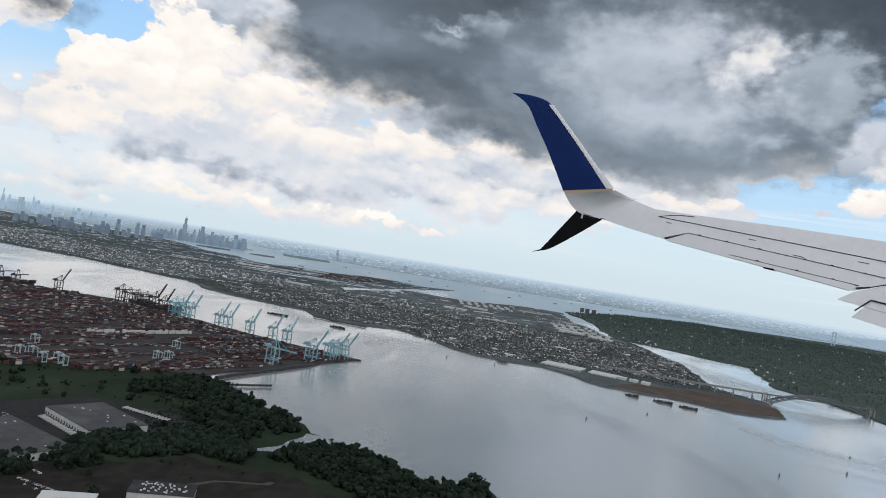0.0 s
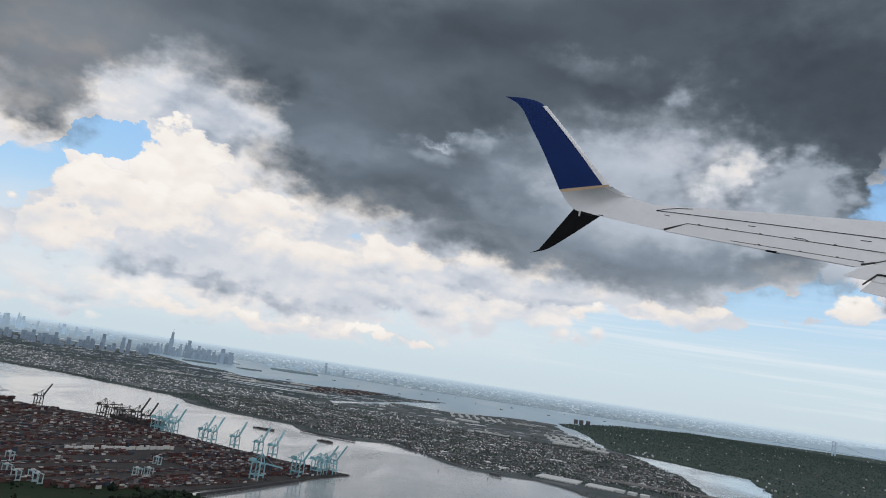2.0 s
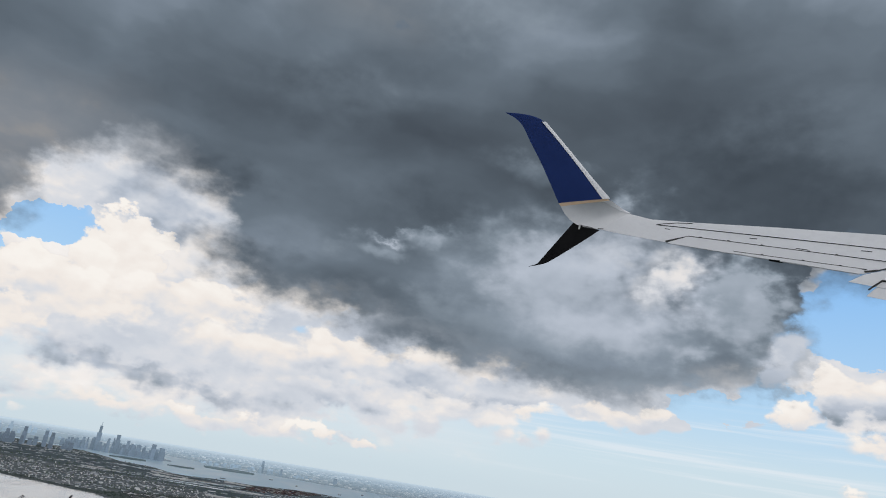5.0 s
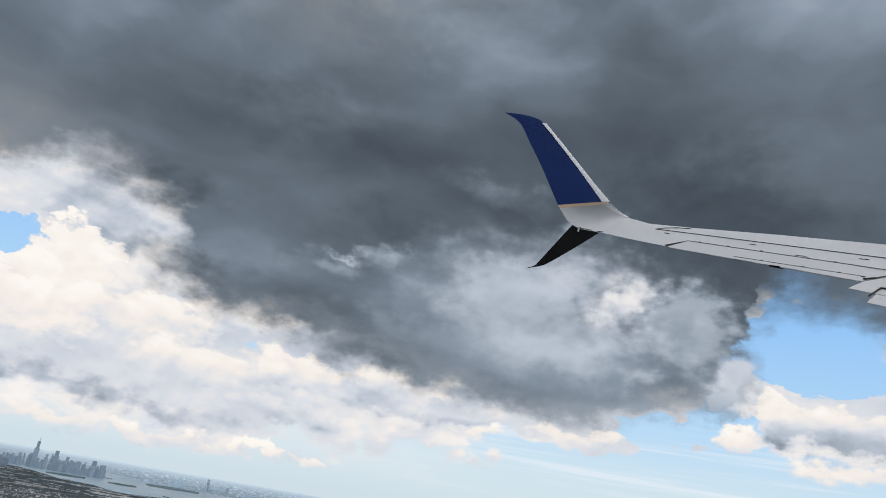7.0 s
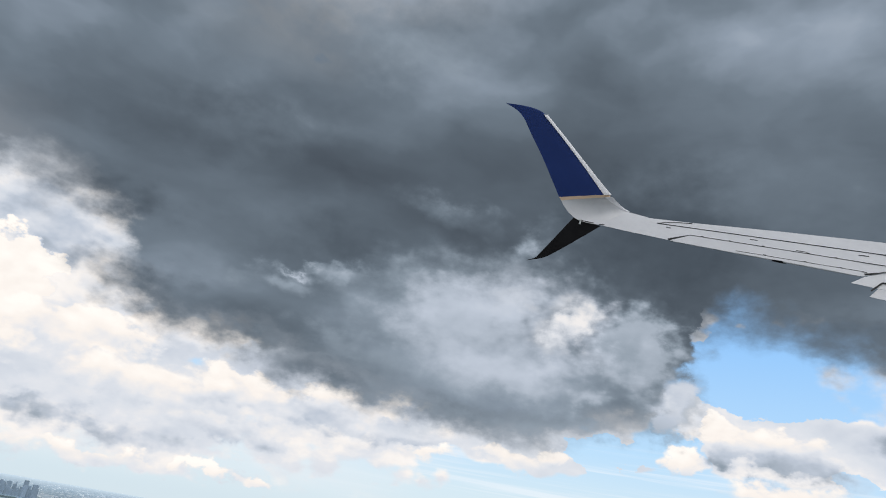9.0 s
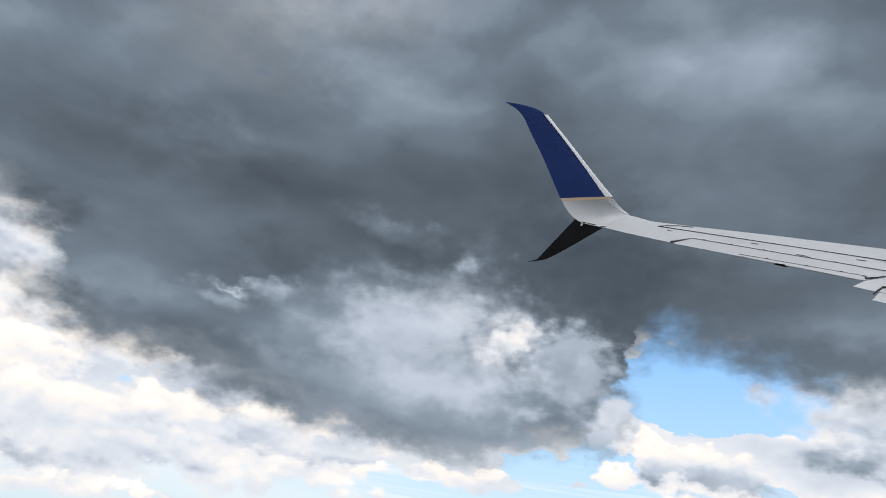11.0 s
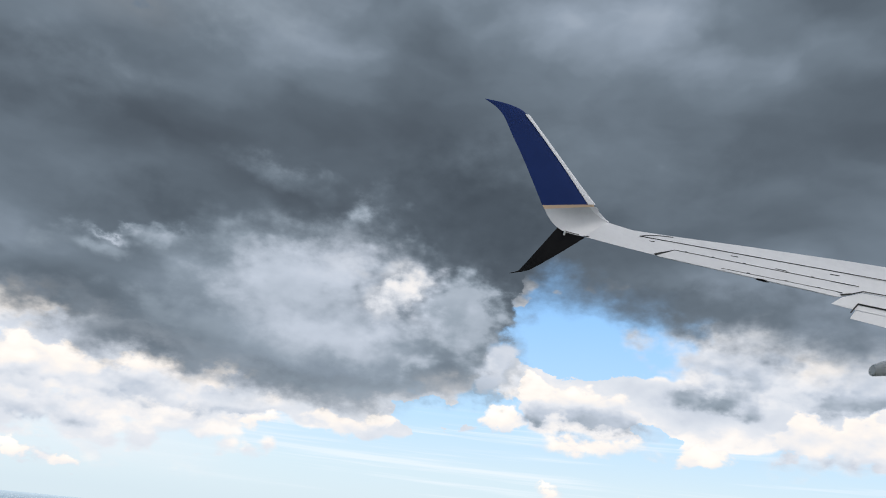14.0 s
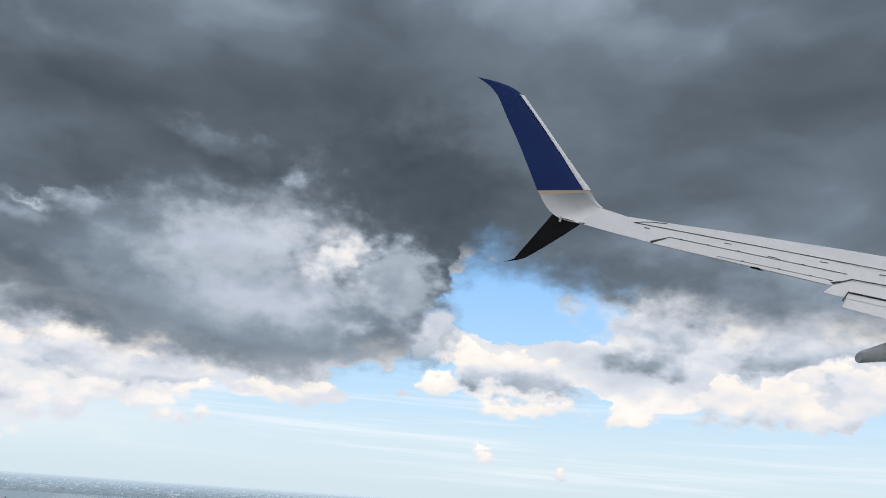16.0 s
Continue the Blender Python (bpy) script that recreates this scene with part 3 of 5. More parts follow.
def seam(u1, v1, u2, v2, w=0.012, lift=0.014, end=None):
    """A dark line on the skin; end: its width at the far end."""
    d = Vector((u2 - u1, v2 - v1)).normalized()
    n = Vector((-d.y, d.x)) / 2
    a, b = n * w, n * (w if end is None else end)
    return plate([(u1 + a.x, v1 + a.y), (u2 + b.x, v2 + b.y), (u2 - b.x, v2 - b.y), (u1 - a.x, v1 - a.y)], lift, 0.012, 8)


part("aileron", plate([(1.50, 0.012), (5.07, 0.30), (5.02, 0.755), (1.836, 0.365)], 0.006, 0.014, 8), AILERON, wing, "pale grey aileron along the trailing edge")
part("aileron_tab", plate([(2.78, 0.125), (5.06, 0.30), (5.10, 0.46), (2.788, 0.180)], 0.010, 0.012, 6), AILERON, wing)
for ends in ((1.836, 0.365, 5.02, 0.765), (2.788, 0.186, 5.18, 0.472), (1.105, 0.529, 7.6, 1.535)):
    part("panel_seam", seam(*ends), SEAM, wing, "dark gap between panels")
for ends in ((1.105, 0.529, 1.297, 0.645), (1.297, 0.645, 1.517, 0.745), (1.517, 0.745, 1.80, 0.825), (5.02, 0.765, 5.56, 0.835)):
    part("panel_seam", seam(*ends, w=0.008), SEAM, wing, "thin line between panels")
# a dark wedge on the skin in place of the notch's shade
part("aileron_gap_shade", seam(1.45, 0.045, 1.836, 0.365, 0.05, 0.013, 0.010), SEAM, wing, "dark wedge standing in for the shaded gap at the aileron's end")
for u, v in ((2.05, 0.394), (2.60, 0.463), (3.24, 0.543), (4.10, 0.650), (4.60, 0.712), (3.30, 0.250), (4.05, 0.338), (4.70, 0.414)):
    part("hinge_mark", seam(u, v + 0.008, u + 0.05, v + 0.014, 0.028, 0.016), SEAM, wing, "small dark hinge mark")
for ends in ((2.991, 0.707, 3.135, 0.728), (3.884, 0.674, 4.096, 0.700), (5.022, 1.004, 5.206, 1.039), (1.315, 0.459, 1.422, 0.464), (6.3, 1.15, 6.45, 1.17)):
    part("access_hatch", seam(*ends, w=0.009, lift=0.012), SEAM, wing, "small dark hatch mark")
# dark strips on the skin stand in for shade in the slot
for ends in ((5.148, 0.394, 5.364, 0.510, 0.035), (5.364, 0.510, 5.625, 0.700, 0.02), (5.625, 0.700, 7.2, 0.955, 0.02)):
    part("flap_gap_shade", seam(*ends[:4], ends[4], 0.016), SEAM, wing, "dark strip standing in for the shaded gap ahead of the flap")
FLAP = [((4.918, 0.026, -0.01), (5.17, 0.340, 0.0)), ((5.352, 0.071, -0.03), (5.60, 0.675, 0.0)), ((6.035, 0.137, -0.03), (6.10, 0.765, 0.0)), ((9.0, 0.43, -0.03), (9.1, 1.14, 0.0))]
part("flap", loft([section(a, b, UP, 0.07) for a, b in FLAP]), WING, wing, "extended outboard flap")
AFT = [((5.257, -0.216, -0.06), (5.39, 0.06, -0.04)), ((5.42, -0.212, -0.06), (5.49, 0.24, -0.04)), ((6.04, -0.194, -0.06), (6.02, 0.31, -0.04)), ((9.0, -0.03, -0.06), (9.0, 0.62, -0.04))]
part("aft_flap", loft([section(a, b, UP, 0.07) for a, b in AFT]), WING, wing, "extended rear flap segment")
# dark bars painted for the shade between the two flaps
for a, b in (((5.27, -0.09, 0.0), (5.46, 0.250, 0.0)), ((5.46, 0.250, 0.0), (6.0, 0.315, 0.0)), ((6.0, 0.315, 0.0), (8.6, 0.585, 0.0))):
    bm = bmesh.new()
    bar(bm, a, b, 0.024)
    part("aft_flap_gap_shade", bm, SEAM, wing, "dark strip standing in for the shaded gap ahead of the rear flap")


def pod(a, b, r1, r2):
    a, b = Vector(a), Vector(b)
    d = (b - a).normalized()
    s = d.cross(Vector(UP)).normalized()
    t = s.cross(d)
    rings = []
    for f, r in ((0, 0.55), (0.1, 0.8), (0.3, 1), (0.6, 1.0), (0.85, 1.0), (0.985, 1.0), (1, 0.85)):
        q, rr = a.lerp(b, f), r1 + (r2 - r1) * f
        rings.append([q + s * (rr * r * 0.6 * math.cos(i * math.pi / 6)) + t * (rr * r * math.sin(i * math.pi / 6)) for i in range(12)])
    return loft(rings)


part("flap_fairing", pod((8.3, 0.95, -0.90), (6.15, -0.26, -1.09), 0.52, 0.15), WING, wing, "grey canoe fairing under the flap", smooth=True)
part("hinge_fairing", pod((3.74, 0.215, -0.02), (3.48, 0.162, 0.0), 0.032, 0.02), DARK, wing, "small dark hinge fairing", smooth=True)
bm = bmesh.new()
bmesh.ops.create_cone(bm, cap_ends=True, segments=12, radius1=0.022, radius2=0.018, depth=0.11, matrix=pose(-0.40, -0.14, 0.06, -38, 0, 0))
part("tail_light", bm, GLASS_LAMP, wing, "clear tail light at the wing tip")
for v, w in ((-0.13, 0.05), (-0.11, 0.075)):
    bm = bmesh.new()
    bar(bm, (-0.39, v, w), (-0.12, v + 0.03, w - 0.01), 0.012)
    part("static_wick", bm, SEAM, wing)
bm = bmesh.new()
bar(bm, (-0.02, -0.02, 0.02), (0.10, 0.0, 0.03), 0.012)
part("static_wick", bm, SEAM, wing)

# ---- water and land; the country is laid out at a fifth of its size, and shallower towards the horizon, so that the far shore lies within reach ----
EYE_OVER_WATER = 75.0


def on_map(x, y):
    """Where a place of the plan stands, and how much smaller it is built."""
    r = math.hypot(x, y)
    q = EYE_OVER_WATER / math.tan(math.atan(EYE_OVER_WATER / max(r, 1.0)) + 0.0152 * y / max(r, 1.0)) if y > 0 else r
    return x * q / r, y * q / r, q / r


def on_maps(x, y):
    r = np.hypot(x, y)
    q = EYE_OVER_WATER / np.tan(np.arctan(EYE_OVER_WATER / r) + 0.0152 * y / r)
    return x * q / r, y * q / r, q / r



def disc(r, z, n=96):
    bm = bmesh.new()
    bm.faces.new([bm.verts.new((r * math.sin(i * 2 * math.pi / n), r * math.cos(i * 2 * math.pi / n), z)) for i in range(n)])
    return bm


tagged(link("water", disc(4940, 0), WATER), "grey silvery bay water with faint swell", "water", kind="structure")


def ragged(points, size, depth=3):
    """The outline with its sides halved and moved by chance, for a natural shore."""
    rnd = random.Random(len(points))
    pts = [Vector(p) for p in points]
    for _ in range(depth):
        out = []
        for a, b in zip(pts, pts[1:] + pts[:1]):
            d = b - a
            m = a.lerp(b, 0.5)
            if d.length > 6:
                m += Vector((-d.y, d.x)).normalized() * rnd.uniform(-1, 1) * min(size, d.length * 0.10)
            out += [a, m]
        pts = out
    return pts


def land(name, points, mat, top, label, size=6.0, depth=3):
    bm = bmesh.new()
    face = bm.faces.new([bm.verts.new((*on_map(p.x, p.y)[:2], top)) for p in ragged(points, size, depth)])
    got = bmesh.ops.extrude_face_region(bm, geom=[face])
    for v in got["geom"]:
        if isinstance(v, bmesh.types.BMVert):
            v.co.z -= top + 0.5
    bmesh.ops.triangulate(bm, faces=bm.faces)
    return tagged(link(name, bm, mat), label, "land", kind="structure")


PORT = [(-900, 640), (-364, 619), (-318, 633), (-267, 629), (-192, 585), (-102, 533), (-41, 505), (-64, 456), (-108, 368), (-300, 300), (-900, 300)]
MARSH_EDGE = [(-120, 372), (-106, 366), (-91, 354), (-70, 326), (-49, 312), (-38, 289), (-25, 281), (-12, 275), (7, 250), (17, 248), (29, 262), (34, 234), (60, 150), (60, -300), (-900, -300), (-900, 330), (-300, 325)]
PENINSULA = [(-680, 1135), (-518, 1077), (-329, 975), (-242, 862), (-139, 816), (-96, 745), (-33, 766), (4, 727), (45, 643), (105, 636), (143, 572), (194, 566), (236, 540), (281, 553), (304, 635), (273, 684), (311, 877), (314, 1086), (295, 1271), (285, 1451), (310, 1700), (325, 1864), (273, 1878), (198, 1839), (75, 1661), (-71, 1737), (-101, 1531), (-165, 1294), (-180, 1413), (-112, 1633), (-40, 1933), (61, 2260), (-44, 2145), (-126, 2272), (-212, 2257), (-307, 2081), (-414, 2089), (-488, 1990), (-607, 2211), (-733, 2300), (-1000, 2760), (-1150, 2900), (-3000, 3600), (-3600, 2200), (-2000, 1500)]
ISLAND = [(352, 1950), (346, 1620), (306, 1195), (381, 1109), (411, 1051), (454, 1016), (379, 786), (391, 747), (399, 620), (450, 400), (1800, 300), (3600, 2400), (2329, 3500), (1626, 3200), (1043, 2950), (644, 2500)]
FAR_SHORE = [(-1235, 4800), (-699, 4136), (-221, 3767), (126, 3640), (636, 3594), (1000, 3560), (1523, 3694), (2300, 4600), (3400, 6300), (9000, 14000), (300000, 300000), (150000, 400000), (0, 400000), (-150000, 380000), (-300000, 300000), (-9000, 9500), (-3200, 8600)]
FAR_ISLAND = [(-1500, 3250), (-1222, 3110), (-1184, 3190), (-1007, 3080), (-870, 3230), (-850, 3330), (-1050, 3900), (-1450, 4800), (-3000, 7800), (-8000, 8500), (-6000, 5000)]
land("port_ground", PORT, YARD, 0.7, "dark paved container terminal on the bay", 1.5)
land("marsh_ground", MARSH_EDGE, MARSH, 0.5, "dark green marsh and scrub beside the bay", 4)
land("peninsula_ground", PENINSULA, TOWN, 0.8, "built-up peninsula between two arms of the bay", 8)
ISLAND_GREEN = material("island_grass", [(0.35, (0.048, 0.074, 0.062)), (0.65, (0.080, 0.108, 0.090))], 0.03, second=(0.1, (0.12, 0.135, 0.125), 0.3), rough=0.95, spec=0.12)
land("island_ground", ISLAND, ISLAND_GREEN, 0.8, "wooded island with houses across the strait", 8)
land("far_shore_ground", FAR_SHORE, FAR_TOWN, 0.8, "far city shore at the horizon, pale with painted haze", 12)
land("far_island_ground", FAR_ISLAND, FAR_TOWN, 0.8, "far island under the skyline, pale with painted haze", 12)
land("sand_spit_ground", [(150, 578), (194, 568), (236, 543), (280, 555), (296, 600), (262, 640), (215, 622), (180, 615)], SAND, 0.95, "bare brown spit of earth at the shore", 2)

# blue-grey tint is distance haze painted into the ground colour
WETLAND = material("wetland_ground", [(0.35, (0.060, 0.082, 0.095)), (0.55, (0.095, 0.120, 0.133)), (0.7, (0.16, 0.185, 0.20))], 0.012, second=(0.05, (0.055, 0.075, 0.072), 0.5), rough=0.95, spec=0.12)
land("wetland_ground", [(-640, 1560), (-470, 1500), (-330, 1430), (-250, 1330), (-200, 1420), (-135, 1640), (-70, 1930), (20, 2180), (-44, 2110), (-126, 2235), (-212, 2220), (-307, 2050), (-414, 2060), (-488, 1960), (-607, 2180), (-733, 2260), (-1000, 2600), (-1500, 2700), (-1400, 1900)], WETLAND, 0.84, "dark flats and rail yards behind the town, blue-grey with painted haze", 12)
rnd = random.Random(11)
for i in range(26):
    # long ponds and creeks that lie across the flats
    y = rnd.uniform(1500, 2150)
    x = rnd.uniform(-1.15, 0.0) * (y - 1000) * 0.55 - 90
    w, d = rnd.uniform(30, 110), rnd.uniform(5, 16)
    land("pond_water", [(x - w, y - d * 0.3), (x - w * 0.3, y - d), (x + w * 0.6, y - d * 0.7), (x + w, y + d * 0.2), (x + w * 0.2, y + d), (x - w * 0.6, y + d * 0.8)], WATER, 0.90, "pale pond on the flats behind the town", 6, 2)

# ---- materials of the built things ----
TEAL = material("teal_crane_paint", [(0.3, (0.20, 0.40, 0.46)), (0.7, (0.28, 0.50, 0.55))], 0.3, rough=0.5, vary=0.15)
RUSTY = material("dark_crane_paint", [(0.3, (0.045, 0.04, 0.042)), (0.7, (0.08, 0.065, 0.06))], 0.3, rough=0.6)
PALE = material("white_cladding", [(0.3, (0.55, 0.55, 0.54)), (0.7, (0.72, 0.72, 0.70))], 0.25, rough=0.6, second=(1.2, (0.42, 0.41, 0.39), 0.35))
ROOF = material("grey_roofing", [(0.3, (0.075, 0.075, 0.08)), (0.7, (0.105, 0.105, 0.11))], 0.2, rough=0.85, second=(0.08, (0.17, 0.17, 0.17), 0.4), spec=0.12)
ROOF_DARK = material("dark_roofing", [(0.3, (0.035, 0.035, 0.038)), (0.7, (0.055, 0.055, 0.06))], 0.2, rough=0.85, second=(0.3, (0.09, 0.09, 0.09), 0.4), spec=0.12)
ROOF_WHITE = material("white_roofing", [(0.3, (0.60, 0.61, 0.60)), (0.7, (0.75, 0.76, 0.75))], 0.1, rough=0.6, second=(0.05, (0.5, 0.5, 0.48), 0.4))
HULL = material("dark_hull", [(0.3, (0.03, 0.03, 0.035)), (0.7, (0.05, 0.048, 0.05))], 0.3, rough=0.6)
CONCRETE = material("bridge_concrete", [(0.3, (0.26, 0.26, 0.25)), (0.7, (0.36, 0.355, 0.34))], 0.4, rough=0.85, second=(1.5, (0.2, 0.19, 0.18), 0.3))
STEEL = material("grey_bridge_steel", [(0.3, (0.10, 0.115, 0.13)), (0.7, (0.15, 0.165, 0.18))], 0.4, rough=0.6)
BOXES = palette("container_paint", [(0, (0.075, 0.036, 0.036)), (0.13, (0.105, 0.060, 0.052)), (0.24, (0.055, 0.034, 0.036)), (0.36, (0.11, 0.10, 0.10)), (0.48, (0.045, 0.050, 0.062)), (0.57, (0.14, 0.10, 0.088)), (0.64, (0.045, 0.075, 0.11)), (0.70, (0.24, 0.23, 0.23)), (0.78, (0.13, 0.046, 0.044)), (0.86, (0.55, 0.54, 0.52)), (0.93, (0.07, 0.04, 0.038))], 0.6, 0.6)
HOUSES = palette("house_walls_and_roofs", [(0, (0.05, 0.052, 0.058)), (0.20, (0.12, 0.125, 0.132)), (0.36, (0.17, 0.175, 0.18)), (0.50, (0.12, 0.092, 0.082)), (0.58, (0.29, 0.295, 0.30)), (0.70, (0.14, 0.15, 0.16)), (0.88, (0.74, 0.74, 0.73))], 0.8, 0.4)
# house colours raised: sunlight and haze on the far town painted in
FAR_HOUSES = palette("hazed_house_roofs", [(0, (0.20, 0.23, 0.26)), (0.18, (0.38, 0.41, 0.44)), (0.36, (0.56, 0.585, 0.60)), (0.50, (0.36, 0.33, 0.31)), (0.57, (0.80, 0.81, 0.81)), (0.72, (0.50, 0.53, 0.56)), (0.78, (0.90, 0.90, 0.89))], 0.8, 0.2)
# white and grey roofs, tinted bluish for distance haze
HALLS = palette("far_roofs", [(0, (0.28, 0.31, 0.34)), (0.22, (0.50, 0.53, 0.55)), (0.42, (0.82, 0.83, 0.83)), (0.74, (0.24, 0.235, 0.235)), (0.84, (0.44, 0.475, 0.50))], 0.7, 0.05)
CARS = palette("car_paint", [(0, (0.5, 0.5, 0.5)), (0.3, (0.1, 0.1, 0.11)), (0.55, (0.7, 0.7, 0.7)), (0.75, (0.2, 0.06, 0.05)), (0.85, (0.06, 0.08, 0.15))], 0.35, 1.0)
# far walls lightened by painted haze
FAR_CITY = palette("far_city_walls", [(0, (0.20, 0.23, 0.26)), (0.30, (0.29, 0.315, 0.335)), (0.52, (0.42, 0.42, 0.42)), (0.70, (0.24, 0.27, 0.30)), (0.93, (0.60, 0.59, 0.58))], 0.8, 0.05, hazed=True)
# tower walls with haze added as emission
TOWER = material("tower_glass_and_stone", [(0.3, (0.10, 0.13, 0.18)), (0.7, (0.16, 0.20, 0.26))], 0.15, rough=0.5, vary=0.35, hazed=True)
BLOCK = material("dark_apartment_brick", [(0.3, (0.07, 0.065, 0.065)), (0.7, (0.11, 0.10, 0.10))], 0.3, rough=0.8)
# farther towers: pale blue is painted haze, in colour and emission
TOWER_FAR = material("hazed_tower_glass", [(0.3, (0.25, 0.32, 0.40)), (0.7, (0.34, 0.41, 0.48))], 0.1, rough=0.5, vary=0.3, hazed=True)
# near-black green: leaf colour with the cloud's shade painted in
LEAVES = material("shaded_leaves", [(0.3, (0.009, 0.016, 0.012)), (0.5, (0.016, 0.026, 0.018)), (0.7, (0.030, 0.042, 0.027))], 1.2, rough=0.95, vary=0.45, island=True, bump=0.8, bump_scale=4.0, spec=0.1)
# leaf green raised and blued for the haze over the town
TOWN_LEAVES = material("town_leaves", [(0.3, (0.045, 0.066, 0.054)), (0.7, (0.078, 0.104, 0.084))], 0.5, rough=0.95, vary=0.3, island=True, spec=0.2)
# brighter copy of the town leaves: sunlight painted into the green
MID_LEAVES = material("sunlit_town_leaves", [(0.3, (0.068, 0.098, 0.070)), (0.7, (0.105, 0.138, 0.095))], 0.3, rough=0.95, vary=0.3, island=True, spec=0.2)
# lighter bluish green stands in for haze over the island
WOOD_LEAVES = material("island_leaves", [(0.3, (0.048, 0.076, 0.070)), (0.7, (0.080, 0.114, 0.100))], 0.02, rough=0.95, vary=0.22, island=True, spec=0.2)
BARK = material("bark", [(0.3, (0.05, 0.04, 0.03)), (0.7, (0.09, 0.07, 0.05))], 2.0, rough=0.95)
# asphalt darkened for the cloud shade on the near yard
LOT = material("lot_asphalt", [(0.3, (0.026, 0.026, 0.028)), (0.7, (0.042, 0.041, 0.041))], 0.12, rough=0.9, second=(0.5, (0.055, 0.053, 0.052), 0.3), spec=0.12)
# dry brown field, its colour lowered for the cloud shade
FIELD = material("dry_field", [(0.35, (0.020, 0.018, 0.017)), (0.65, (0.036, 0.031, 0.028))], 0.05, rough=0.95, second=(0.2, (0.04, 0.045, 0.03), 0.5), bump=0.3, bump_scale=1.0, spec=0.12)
LINE = material("dark_opening", [(0.3, (0.02, 0.02, 0.022)), (0.7, (0.03, 0.03, 0.033))], 1.0, rough=0.4)



def at(x, y, z, turn=0.0):
    """The pose of a thing that stands on the plan at x, y."""
    a, b, small = on_map(x, y)
    return pose(a, b, z, 0, 0, turn) @ Matrix.Scale(small, 4)


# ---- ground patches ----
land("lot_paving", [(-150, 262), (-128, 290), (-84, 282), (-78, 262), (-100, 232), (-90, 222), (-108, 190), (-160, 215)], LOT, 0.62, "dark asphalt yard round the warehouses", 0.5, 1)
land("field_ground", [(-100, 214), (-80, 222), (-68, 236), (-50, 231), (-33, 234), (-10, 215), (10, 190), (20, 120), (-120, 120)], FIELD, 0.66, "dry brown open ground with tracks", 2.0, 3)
TRACK = material("dusty_track", [(0.35, (0.055, 0.048, 0.042)), (0.65, (0.085, 0.075, 0.065))], 0.3, rough=0.95)
land("track_ground", [(-62, 205), (-53, 215.5), (-38, 220), (-37, 223), (-39, 223), (-40, 220.8), (-54, 216.5), (-64, 206)], TRACK, 0.70, "pale dusty track across the dry field", 0.3, 2)
MUD = material("wet_mud", [(0.35, (0.20, 0.19, 0.18)), (0.65, (0.34, 0.33, 0.31))], 0.3, rough=0.35, second=(1.0, (0.14, 0.13, 0.12), 0.5))
land("mud_flat_ground", [(-56, 250), (-50, 258), (-40, 272), (-36, 280), (-27, 279), (-34, 270), (-44, 256)], MUD, 0.56, "pale mud flat in an inlet of the marsh", 1.0, 2)


land("inlet_water", [(-53, 252), (-44, 266), (-41, 277), (-39, 287), (-32, 286), (-25, 281), (-33, 271), (-42, 257)], WATER, 0.60, "bright narrow inlet of the bay in the marsh", 1.0, 2)


# ---- many alike pieces in one mesh ----
def boxes_mesh(name, mat, x, y, z, sx, sy, sz, turn, gable=0.0):
    """Boxes, or houses with gabled roofs, from arrays, as one mesh."""
    n = len(x)
    x, y, small = on_maps(x, y)
    sx, sy, sz, z = sx * small, sy * small, sz * small, 0.7 + (z - 0.7) * small
    c, s = np.cos(turn), np.sin(turn)
    out = []
    for k in (0, 1):
        for i, j in ((-1, -1), (1, -1), (1, 1), (-1, 1)):
            a, b = i * sx / 2, j * sy / 2
            out.append(np.stack([x + c * a - s * b, y + s * a + c * b, z + k * sz], 1))
    if gable:
        for i in (-1, 1):
            a = i * sx / 2
            out.append(np.stack([x + c * a, y + s * a, z + sz + gable * sy], 1))
        faces = [(0, 1, 5, 4), (2, 3, 7, 6), (4, 5, 9, 8), (6, 7, 8, 9), (1, 2, 6, 9, 5), (3, 0, 4, 8, 7)]
    else:
        faces = [(4, 5, 6, 7), (0, 1, 5, 4), (1, 2, 6, 5), (2, 3, 7, 6), (3, 0, 4, 7)]
    m = len(out)
    verts = np.stack(out, 1).reshape(-1, 3)
    every = []
    for q in range(n):
        every += [tuple(q * m + i for i in f) for f in faces]
    me = bpy.data.meshes.new(name)
    me.from_pydata(verts.tolist(), [], every)
    me.materials.append(mat)
    me.update()
    return new(name, me)


def inside(poly, x, y):
    hit = np.zeros(len(x), bool)
    for (x1, y1), (x2, y2) in zip(poly, poly[1:] + poly[:1]):
        cross = ((y1 > y) != (y2 > y)) & (x < (x2 - x1) * (y - y1) / (y2 - y1 + 1e-9) + x1)
        hit ^= cross
    return hit


def scatter(poly, n, rng, box=None):
    """Chance places inside an outline."""
    xs, ys = [p[0] for p in poly], [p[1] for p in poly]
    x0, x1, y0, y1 = box or (min(xs), max(xs), min(ys), max(ys))
    x, y = rng.uniform(x0, x1, n), rng.uniform(y0, y1, n)
    ok = inside(poly, x, y)
    return x[ok], y[ok]


rng = np.random.default_rng(7)
ico = bmesh.new()
bmesh.ops.create_icosphere(ico, subdivisions=1, radius=1.0)
ICO_V = np.array([v.co for v in ico.verts])
ICO_F = np.array([[v.index for v in f.verts] for f in ico.faces])
ico.free()


